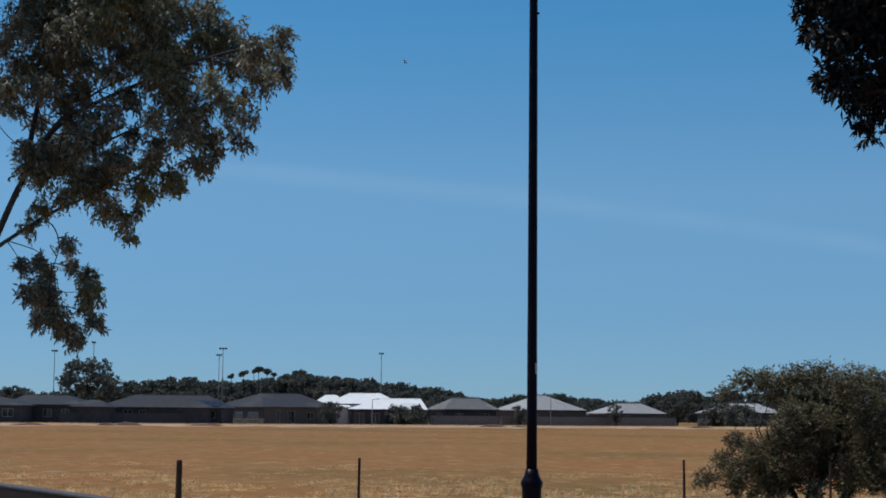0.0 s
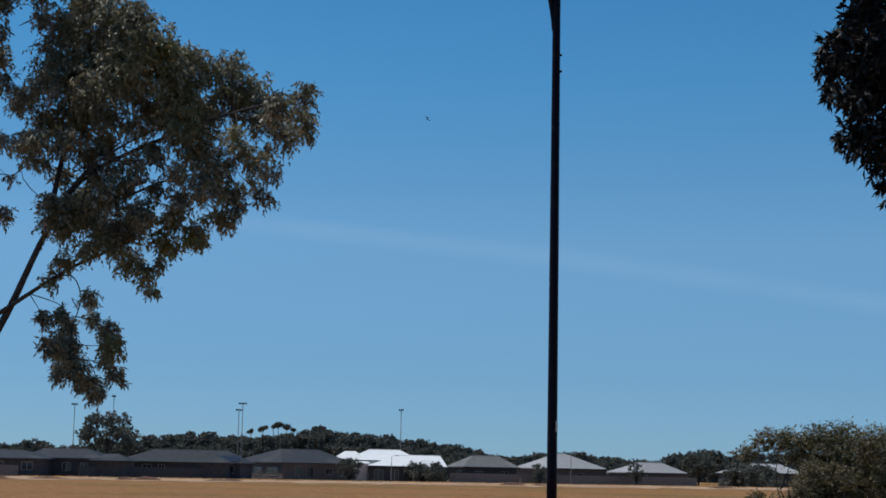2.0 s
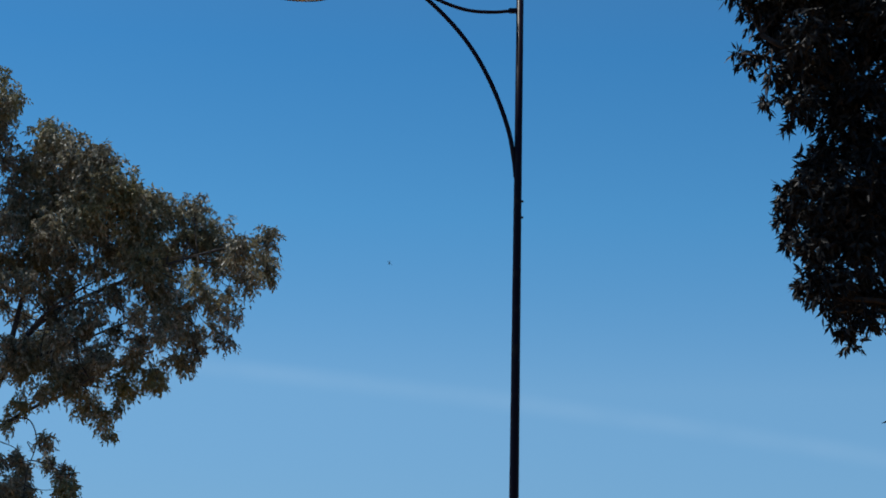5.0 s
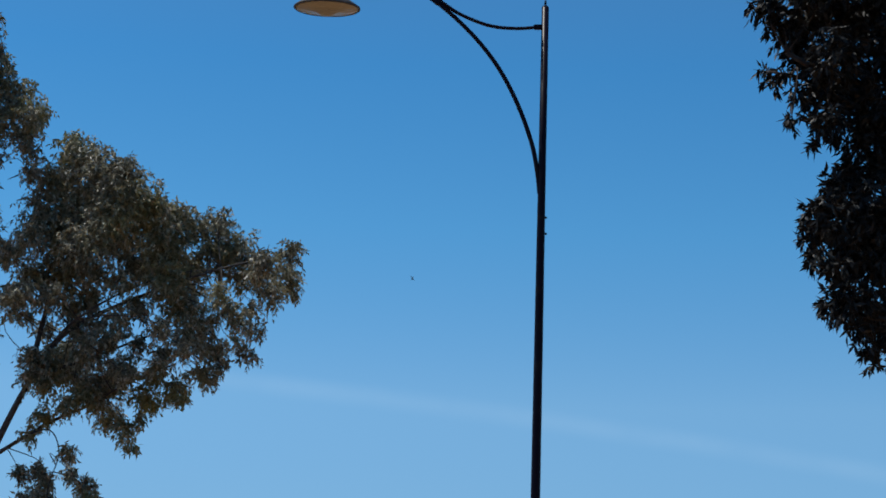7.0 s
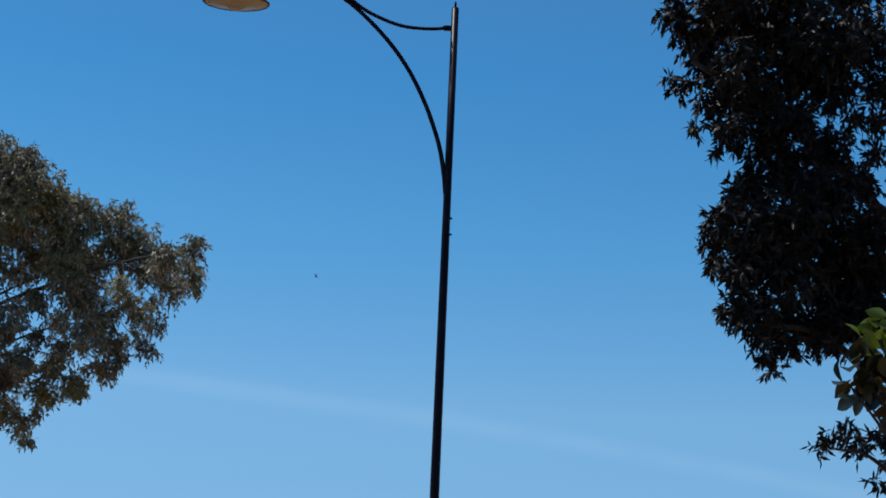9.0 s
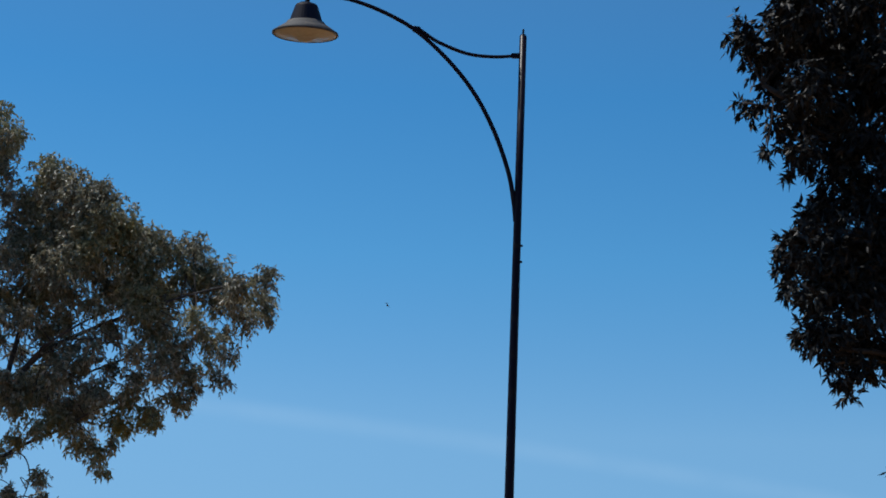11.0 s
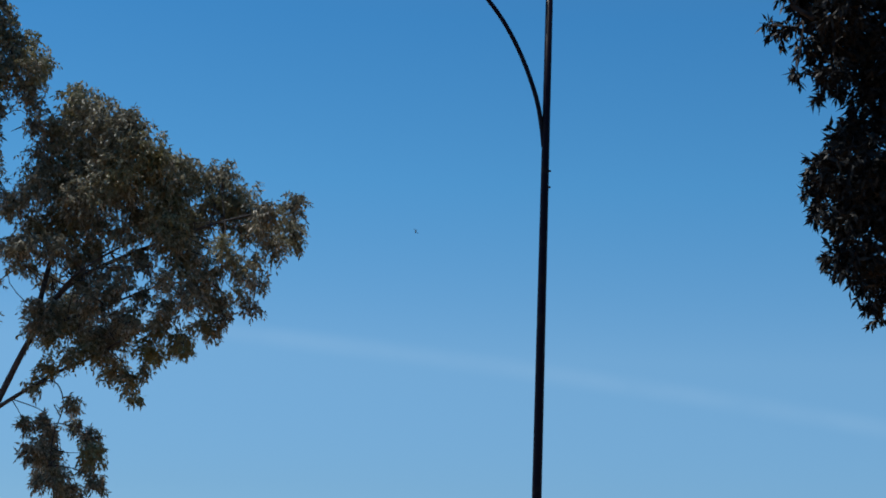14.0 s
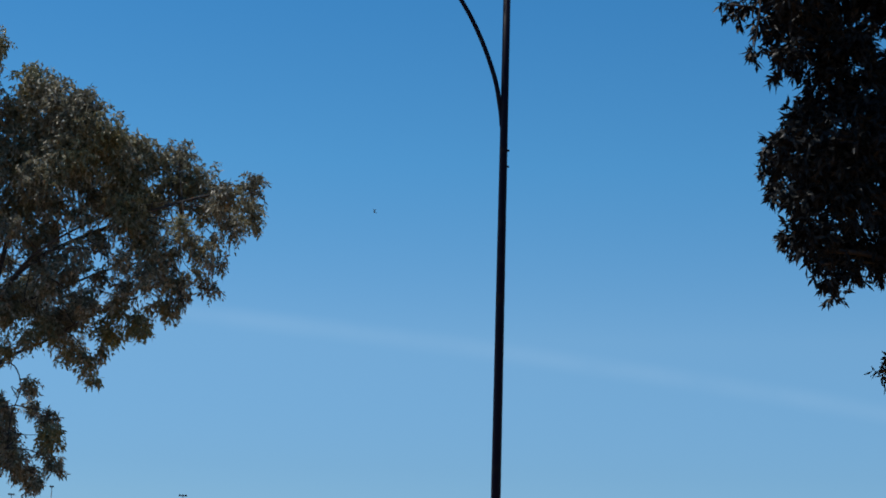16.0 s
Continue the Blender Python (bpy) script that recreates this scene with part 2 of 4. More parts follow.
def tube(points, r0, r1, sides=8, verts=None, faces=None):
    """A tapered round tube along points."""
    verts = [] if verts is None else verts
    faces = [] if faces is None else faces
    start, n = len(verts), len(points)
    side = Vector((0.3, 0.9, 0.2))
    for i, p in enumerate(points):
        way = (Vector(points[min(i + 1, n - 1)]) - Vector(points[max(i - 1, 0)])).normalized()
        u = way.cross(side).normalized()
        v = way.cross(u)
        r = r0 + (r1 - r0) * i / max(1, n - 1)
        for k in range(sides):
            a = 2 * math.pi * k / sides
            verts.append(Vector(p) + (u * math.cos(a) + v * math.sin(a)) * r)
    for i in range(n - 1):
        for k in range(sides):
            q = (k + 1) % sides
            faces.append((start + i * sides + k, start + i * sides + q, start + (i + 1) * sides + q, start + (i + 1) * sides + k))
    faces.append(tuple(start + k for k in range(sides))[::-1])
    faces.append(tuple(start + (n - 1) * sides + k for k in range(sides)))
    return verts, faces


def leaves(name, base, way, length, width, mat, parent=None, label="", rng=None, fold=0.25):
    """Many separate folded leaves, each a pair of triangles, from arrays of bases and directions."""
    n = len(base)
    way = way / np.linalg.norm(way, axis=1, keepdims=True)
    side = np.cross(way, rng.normal(size=(n, 3)))
    side /= np.linalg.norm(side, axis=1, keepdims=True) + 1e-9
    up = np.cross(side, way)
    ln = (length * rng.uniform(0.6, 1.25, n))[:, None]
    wd = (width * rng.uniform(0.7, 1.25, n))[:, None]
    mid = base + way * ln * 0.45
    lift = up * wd * fold
    v = np.stack([base, mid + side * wd / 2 + lift, base + way * ln, mid - side * wd / 2 + lift], 1).reshape(-1, 3)
    me = bpy.data.meshes.new(name)
    f = np.arange(4 * n).reshape(n, 4)
    tri = np.concatenate([f[:, [0, 1, 2]], f[:, [0, 2, 3]]], 1).reshape(-1, 3)
    me.vertices.add(4 * n)
    me.vertices.foreach_set("co", v.astype(np.float32).ravel())
    me.loops.add(len(tri) * 3)
    me.loops.foreach_set("vertex_index", tri.astype(np.int32).ravel())
    me.polygons.add(len(tri))
    me.polygons.foreach_set("loop_start", np.arange(0, 3 * len(tri), 3, dtype=np.int32))
    me.update(calc_edges=True)
    return link(name, me, mat, parent, label)


def tufts(masses, rng, density, per_tuft, spread, droop, flat=1.0, deep=1.3):
    """Leaf bases and directions: sprays of leaves scattered through rounded masses (x, y, z, r)."""
    bases, ways = [], []
    for x, y, z, r in masses:
        k = max(3, int(density * r * r))
        d = rng.normal(size=(k, 3))
        d /= np.linalg.norm(d, axis=1, keepdims=True)
        rad = r * rng.uniform(0.05, 1.0, (k, 1)) ** 0.55 * rng.uniform(0.85, 1.15, (k, 1))
        c = np.array([x, y, z]) + d * rad * np.array([1, deep, flat])
        tw = d * 0.2 + rng.normal(size=(k, 3)) * 0.6 + np.array([0, 0, -droop * 0.5])
        tw /= np.linalg.norm(tw, axis=1, keepdims=True)
        for j in range(per_tuft):
            s = (j + 0.5) / per_tuft
            bases.append(c + tw * spread * (s - 0.3) + rng.normal(size=(k, 3)) * spread * 0.22)
            ways.append(tw * 0.7 + rng.normal(size=(k, 3)) * 0.65 + np.array([0, 0, -droop]))
    return np.concatenate(bases), np.concatenate(ways)


def sprays(masses, rng, density, per, reach, droop, deep=1.2):
    """Leaf bases and directions along short bent branchlets that start inside soft-edged masses (x, y, z, r) and hang out of them."""
    bases, ways = [], []
    for x, y, z, r in masses:
        k = max(4, int(density * r * r))
        start = np.array([x, y, z]) + np.clip(rng.normal(size=(k, 3)), -1.9, 1.9) * r * 0.46 * np.array([1, deep, 1])
        way = rng.normal(size=(k, 3)) + (start - np.array([x, y, z])) / r * 0.9
        way /= np.linalg.norm(way, axis=1, keepdims=True)
        long = (reach * rng.uniform(0.5, 1.3, (k, 1)) * min(1.0, 0.45 + r * 1.8))
        for j in range(per):
            u = 0.1 + 0.9 * (j + rng.uniform(0, 1, (k, 1))) / per
            p = start + way * long * u + np.array([0, 0, -1]) * droop * long * u * u
            tangent = way + np.array([0, 0, -2]) * droop * u
            bases.append(p + rng.normal(size=(k, 3)) * 0.05 * reach)
            ways.append(tangent * 0.6 + rng.normal(size=(k, 3)) * 0.6 + np.array([0, 0, -droop * 0.8]))
    return np.concatenate(bases), np.concatenate(ways)


def twigs_to(masses, anchor_line, rng, r0, verts, faces, share=1.0):
    """Thin bent twigs from the nearest point of a limb to the heart of each leaf mass."""
    for x, y, z, r in masses:
        if rng.uniform() > share:
            continue
        c = Vector((x, y, z))
        a = min(anchor_line, key=lambda q: (q - c).length + (0.6 if q.z > c.z + 0.6 else 0))
        bend = (a + c) / 2 + Vector(rng.normal(size=3)) * 0.12 * (c - a).length + Vector((0, 0, 0.08 * (c - a).length))
        pts = smooth_line([a, bend, c], 4)
        tube(pts, r0, r0 * 0.3, 5, verts, faces)
        for _ in range(3):
            e = c + Vector(rng.normal(size=3)) * r * 0.4
            tube([c.lerp(a, 0.3), (c + e) / 2 + Vector((0, 0, 0.04)), e], r0 * 0.45, r0 * 0.15, 4, verts, faces)


# ---- ground ----
def build_ground():
    """One sheet to the horizon: flat field, low rise behind the houses."""
    xs = np.concatenate([np.linspace(-3800, -320, 14), np.linspace(-300, 300, 61), np.linspace(320, 3800, 14)])
    ys = np.concatenate([np.linspace(-1500, -60, 8), np.linspace(-50, 300, 71), np.linspace(310, 640, 34), np.linspace(700, 4200, 12)])
    verts, faces = [], []
    for y in ys:
        for x in xs:
            rise = max(0.0, min(1.0, (y - 330) / 160))
            rise = rise * rise * (3 - 2 * rise) * 2.5 * math.exp(-((x + 55) / 95) ** 2)
            z = rise + (0.05 * noise.noise((x * 0.08, y * 0.08, 0)) if y < 210 else 0.0)
            verts.append((x, y, z))
    w = len(xs)
    for j in range(len(ys) - 1):
        for i in range(w - 1):
            faces.append((j * w + i, j * w + i + 1, (j + 1) * w + i + 1, (j + 1) * w + i))
    return tagged(solid("ground", verts, faces, M_FIELD, smooth=True), "wide flat field of dry tawny mown grass", "ground", kind="structure")


build_ground()


# ---- the street lamp ----
LAMP_AT = (17 * math.sin(radians(3.224)), 17 * math.cos(radians(3.224)), 0.0)


def build_street_lamp():
    lamp = group_of("street_lamp", "tall black-painted street lamp with a curved swan-neck arm", "street lamp", LAMP_AT)
    lamp.rotation_euler = (0, 0, -radians(3.224))
    v, f = lathe([(0.15, -0.05), (0.15, 0.05), (0.128, 0.07), (0.108, 0.12), (0.100, 0.80), (0.103, 0.86), (0.114, 0.90), (0.114, 0.925), (0.100, 0.95),
                  (0.078, 0.99), (0.066, 1.06)])
    part_ob = solid("base_sleeve", v, f, M_PAINT, lamp, smooth=True)
    part_ob.data.polygons[-1].use_smooth = False
    v, f = lathe([(0.056, 0.9), (0.053, 1.6), (0.047, 4.5), (0.042, 6.5), (0.040, 8.495)], 20)
    solid("pole", v, f, M_PAINT, lamp, smooth=True)
    v, f = lathe([(0.040, 8.493), (0.032, 8.512), (0.012, 8.517), (0.012, 8.57), (0.006, 8.585)], 16)
    solid("finial", v, f, M_PAINT, lamp)
    arm = smooth_line([(-0.022, 0, 6.34), (-0.048, 0, 6.56), (-0.12, 0, 6.91), (-0.29, 0, 7.37), (-0.52, 0, 7.80), (-0.82, 0, 8.18), (-1.2, 0, 8.53),
                       (-1.56, 0, 8.74), (-1.96, 0, 8.89), (-2.34, 0, 8.945), (-2.52, 0, 8.95)], 6)
    v, f = tube(arm, 0.027, 0.021, 12)
    solid("arm", v, f, M_PAINT, lamp, smooth=True)
    brace = smooth_line([(-1.24, 0, 8.575), (-1.16, 0, 8.545), (-0.95, 0, 8.405), (-0.62, 0, 8.275), (-0.31, 0, 8.245), (-0.02, 0, 8.27)], 6)
    v, f = tube(brace, 0.021, 0.019, 10)
    solid("brace", v, f, M_PAINT, lamp, smooth=True)
    part("bracket", block((0.11, 0.05, 0.055), (-0.075, 0, 8.263), 0.01), M_PAINT, lamp)
    part("clamp", block((0.09, 0.06, 0.06), (-1.2, 0, 8.55), 0.01), M_PAINT, lamp)
    for z in (6.07, 5.89):
        v, f = tube([(0.03, 0, z), (0.064, 0, z)], 0.012, 0.012, 8)
        solid("bolt", v, f, M_PAINT, lamp)
    part("hook", block((0.07, 0.03, 0.03), (-2.50, 0, 8.84), 0.008), M_PAINT, lamp)
    part("sticker", block((0.006, 0.03, 0.11), (0.044, -0.037, 2.1), 0.002, turn=-0.7), M_STICKER, lamp, "small pale sticker")
    # head, tipped a little towards the field's near side
    hx, hz = 0.0, -0.01
    head = new("lamp_head")
    head.parent = lamp
    head.location, head.rotation_euler = (-2.455, 0, 8.475), (radians(8), 0, 0)
    v, f = tube([(-2.455, 0, 8.95), (-2.455, 0, 8.79)], 0.026, 0.028, 12)
    solid("stem", v, f, M_PAINT, lamp, smooth=True)
    v, f = lathe([(0.04, 0.36), (0.075, 0.352), (0.118, 0.335), (0.132, 0.31), (0.190, 0.135), (0.194, 0.12), (0.18, 0.11)][::-1], 32, (hx, 0, hz))
    solid("housing", v, f, M_LAMPMETAL, head, "dark navy tapered lamp housing")
    v, f = lathe([(0.366, -0.016), (0.376, -0.008), (0.374, 0.006), (0.30, 0.058), (0.235, 0.10), (0.212, 0.132), (0.188, 0.135), (0.225, 0.09),
                  (0.29, 0.045), (0.360, -0.002)], 40, (hx, 0, hz))
    solid("rim", v, f[:-2], M_RIM, head, "flared weathered grey rim", True)
    v, f = lathe([(0.02, -0.092), (0.07, -0.085), (0.105, -0.058), (0.13, -0.045), (0.22, -0.03), (0.33, -0.014), (0.3655, -0.010), (0.352, 0.006), (0.2, 0.05)], 36, (hx, 0, hz))
    solid("diffuser", v, f, M_LENS, head, "cream-beige domed diffuser", True)
    return lamp


build_street_lamp()


# ---- the eucalyptus ----
def limb(tree, rng, points, r0, r1, masses, leaf, mat, density, per, reach, droop, steps=5, bark=M_BARK_GUM, crown="leaf_spray"):
    """A limb with its twigs as one mesh and its leaves as another."""
    line = smooth_line(points, steps)
    v, f = tube(line, r0, r1, 8)
    twigs_to(masses, line, rng, max(0.010, r1 * 0.5), v, f)
    solid("branch", v, f, bark, tree, smooth=True)
    b, w = sprays(masses, rng, density, per, reach, droop)
    tagged(leaves(crown, b, w, leaf[0], leaf[1], mat, tree, rng=rng), kind="stuff")


def build_gum_tree():
    rng = np.random.default_rng(11)
    tree = group_of("eucalyptus_tree", "tall eucalyptus with drooping olive-grey leaves and a bent pale trunk", "tree", (-8.6, 25, 0))
    inv = Vector((-8.6, 25, 0))

    def at(points):
        return [Vector(p) - inv for p in points]

    v, f = tube(at(smooth_line([(-8.6, 25, -0.1), (-8.45, 25, 1.5), (-8.15, 25.0, 3.0), (-8.35, 25, 5.2), (-8.7, 25, 8.0), (-8.8, 25, 10.6)], 8)), 0.34, 0.07, 14)
    solid("trunk", v, f, M_BARK_GUM, tree, smooth=True)

    def go(points, r0, r1, masses, density=2500):
        limb(tree, rng, at(points), r0, r1, [(x - inv.x, y - inv.y, z, r * 0.9) for x, y, z, r in masses], (0.088, 0.031), M_GUM, density, 9, 0.2, 0.55)

    # long limb to the outer tip
    go([(-7.63, 25.0, 2.82), (-7.28, 25.0, 3.52), (-7.01, 25.0, 4.07), (-6.49, 24.9, 5.22), (-5.92, 24.8, 6.05), (-4.82, 24.8, 6.65), (-3.61, 24.8, 7.13), (-2.65, 24.8, 7.37)], 0.075, 0.008, [
        (-4.21, 25.18, 7.94, 0.25), (-3.78, 25.36, 8.01, 0.25), (-3.81, 25.44, 7.54, 0.31), (-4.29, 25.66, 7.25, 0.35), (-3.40, 25.36, 7.65, 0.24),
        (-3.37, 25.63, 7.27, 0.27), (-2.86, 24.29, 7.19, 0.21), (-2.54, 24.95, 7.48, 0.18), (-2.68, 25.67, 7.25, 0.22), (-2.85, 25.22, 6.85, 0.20),
        (-2.55, 25.60, 6.98, 0.11), (-4.42, 24.42, 6.84, 0.31), (-3.08, 24.95, 6.58, 0.11), (-3.20, 24.62, 6.31, 0.16), (-3.03, 25.07, 6.22, 0.12),
        (-3.18, 25.11, 5.86, 0.13), (-3.27, 24.27, 5.94, 0.10), (-3.42, 24.58, 6.50, 0.12),
    ])
    # middle mass
    go([(-6.49, 24.9, 5.22), (-6.12, 25.0, 5.46), (-5.44, 25.1, 5.76), (-4.59, 25.2, 6.14), (-3.85, 25.2, 6.25)], 0.03, 0.010, [
        (-5.43, 25.44, 7.83, 0.40), (-5.04, 25.48, 7.33, 0.35), (-4.55, 24.98, 7.37, 0.36), (-4.60, 24.64, 7.74, 0.34), (-5.64, 24.25, 7.30, 0.38),
        (-6.20, 25.24, 7.06, 0.34), (-4.23, 24.96, 6.58, 0.30), (-3.91, 25.39, 6.40, 0.25), (-4.05, 24.81, 6.03, 0.25), (-3.73, 25.41, 5.97, 0.22),
        (-4.84, 24.66, 6.47, 0.18), (-3.80, 25.45, 5.54, 0.15), (-4.01, 25.34, 5.57, 0.13), (-5.64, 24.87, 6.59, 0.23), (-6.60, 25.06, 7.01, 0.27),
        (-7.09, 25.27, 7.37, 0.18), (-6.79, 24.54, 6.57, 0.17), (-4.48, 25.08, 5.80, 0.18), (-3.59, 25.46, 5.66, 0.11),
    ])
    # crown top
    go([(-6.49, 24.9, 5.22), (-6.42, 25.1, 6.11), (-6.23, 25.2, 7.22), (-5.97, 25.2, 8.07), (-5.56, 25.2, 8.56)], 0.05, 0.012, [
        (-5.93, 24.74, 8.83, 0.38), (-5.41, 24.48, 8.49, 0.39), (-6.43, 25.23, 8.59, 0.36), (-4.92, 24.36, 8.11, 0.39), (-5.87, 25.05, 8.18, 0.43),
        (-6.42, 24.80, 7.91, 0.36), (-5.25, 24.34, 7.78, 0.40), (-6.18, 25.01, 7.61, 0.38), (-6.53, 24.31, 7.42, 0.23), (-6.13, 24.90, 9.20, 0.13),
        (-5.13, 24.35, 8.60, 0.18), (-4.61, 24.39, 7.99, 0.21), (-4.39, 24.89, 8.04, 0.18),
    ])
    # lower fringe
    go([(-7.49, 25.0, 3.72), (-7.00, 24.9, 4.03), (-6.51, 24.8, 4.34), (-5.94, 24.7, 4.67), (-5.48, 24.7, 4.89), (-4.86, 24.6, 5.26), (-4.18, 24.6, 5.56)], 0.04, 0.010, [
        (-6.25, 24.59, 5.49, 0.30), (-6.13, 25.69, 5.77, 0.33), (-5.45, 24.44, 5.75, 0.26), (-5.38, 25.31, 5.36, 0.29), (-4.93, 24.38, 5.47, 0.19),
        (-5.49, 24.62, 5.08, 0.24), (-5.40, 25.75, 4.88, 0.18), (-4.88, 24.56, 4.54, 0.15), (-4.86, 25.21, 4.36, 0.09), (-4.69, 24.94, 5.10, 0.16),
        (-4.56, 24.93, 5.41, 0.14), (-4.25, 24.99, 5.24, 0.18), (-4.04, 24.54, 5.02, 0.09), (-4.64, 25.50, 5.09, 0.11), (-4.60, 24.38, 4.68, 0.09),
        (-6.15, 24.60, 4.70, 0.14), (-5.74, 24.28, 4.85, 0.14), (-6.32, 24.65, 4.43, 0.10), (-5.78, 24.86, 6.13, 0.14), (-6.46, 25.60, 6.25, 0.13),
        (-6.58, 24.82, 6.28, 0.11), (-5.15, 24.42, 5.93, 0.12),
    ], 3300)
    # hanging spray
    go([(-6.91, 24.9, 4.09), (-6.40, 24.7, 4.39), (-6.01, 24.6, 4.48), (-5.82, 24.5, 4.13), (-5.93, 24.5, 3.65), (-5.95, 24.5, 3.21)], 0.014, 0.006, [
        (-6.49, 24.94, 3.86, 0.10), (-6.19, 24.81, 3.92, 0.11), (-5.67, 24.46, 4.14, 0.10), (-5.84, 25.55, 3.94, 0.09), (-6.13, 24.26, 3.40, 0.15),
        (-6.10, 25.00, 3.40, 0.17), (-6.33, 25.60, 3.14, 0.12), (-5.80, 24.37, 3.06, 0.14), (-5.80, 25.08, 2.88, 0.13), (-5.67, 25.17, 2.68, 0.08),
        (-5.27, 24.31, 3.42, 0.14), (-5.31, 24.82, 3.03, 0.11), (-5.55, 25.31, 3.74, 0.11), (-5.48, 24.93, 3.23, 0.07), (-6.18, 25.34, 3.77, 0.12),
        (-6.13, 24.49, 2.95, 0.07), (-5.51, 24.61, 2.76, 0.07),
    ], 5000)
    # loose inner foliage round the limbs
    go([(-6.49, 24.9, 5.22), (-6.0, 24.7, 6.0), (-5.3, 24.5, 6.5), (-4.5, 24.5, 6.9)], 0.03, 0.012, [
        (-5.49, 24.44, 6.92, 0.21), (-5.10, 24.31, 6.80, 0.19), (-6.06, 23.96, 6.45, 0.21), (-5.96, 25.05, 6.47, 0.20), (-6.45, 23.76, 6.44, 0.19),
        (-5.09, 24.50, 6.24, 0.18), (-4.89, 25.10, 5.97, 0.16), (-6.63, 23.87, 6.19, 0.12), (-7.11, 24.58, 6.59, 0.14), (-5.43, 24.67, 6.20, 0.16),
        (-4.27, 23.81, 5.98, 0.17), (-3.57, 24.32, 6.66, 0.16), (-3.45, 24.81, 6.45, 0.10), (-6.85, 24.43, 7.23, 0.16), (-7.26, 24.84, 7.61, 0.15),
        (-4.35, 23.99, 5.44, 0.13), (-4.80, 24.11, 5.27, 0.14), (-3.92, 23.92, 5.69, 0.14), (-6.09, 24.51, 5.21, 0.16), (-5.95, 25.14, 5.42, 0.14),
        (-3.03, 24.64, 7.04, 0.14), (-4.36, 24.91, 7.62, 0.18),
    ], 2300)
    # farther crown behind
    go([(-8.37, 25.0, 6.37), (-8.15, 25.4, 8.05), (-7.84, 25.8, 9.20), (-7.37, 26.0, 9.91)], 0.07, 0.02, [
        (-7.71, 25.11, 10.74, 0.28), (-7.51, 24.89, 10.28, 0.31), (-7.25, 25.12, 9.98, 0.31), (-6.74, 24.56, 9.52, 0.23), (-6.81, 25.47, 9.84, 0.11),
        (-7.09, 25.49, 9.42, 0.24), (-6.85, 25.23, 9.06, 0.13), (-7.42, 24.49, 9.28, 0.27), (-7.48, 25.03, 8.97, 0.22), (-7.24, 24.74, 9.54, 0.20),
        (-7.38, 24.62, 8.38, 0.16), (-7.65, 25.68, 8.19, 0.20), (-7.68, 25.74, 7.82, 0.09), (-6.61, 24.32, 8.47, 0.12), (-8.11, 25.54, 11.50, 0.42),
        (-8.44, 25.15, 11.93, 0.57), (-8.47, 24.82, 10.70, 0.59), (-8.18, 24.68, 9.49, 0.54), (-8.24, 25.26, 8.62, 0.46), (-7.17, 24.94, 5.46, 0.12),
        (-7.21, 25.28, 6.10, 0.07),
    ])
    # crown on the far side of the trunk, out of sight for the most part
    go([(-8.6, 25, 6.0), (-9.8, 25.5, 7.6), (-10.8, 25.6, 8.6)], 0.11, 0.03, [
        (-9.3, 25.6, 8.2, 0.8), (-10.3, 24.6, 8.8, 0.9), (-11.2, 25.3, 8.4, 0.8), (-9.2, 26.2, 10.2, 0.9), (-10.2, 25.6, 10.2, 0.9),
        (-10.8, 26.0, 7.2, 0.8), (-9.7, 26.4, 6.8, 0.7), (-9.0, 24.8, 11.2, 0.8)
    ], 700)
    return tree


build_gum_tree()


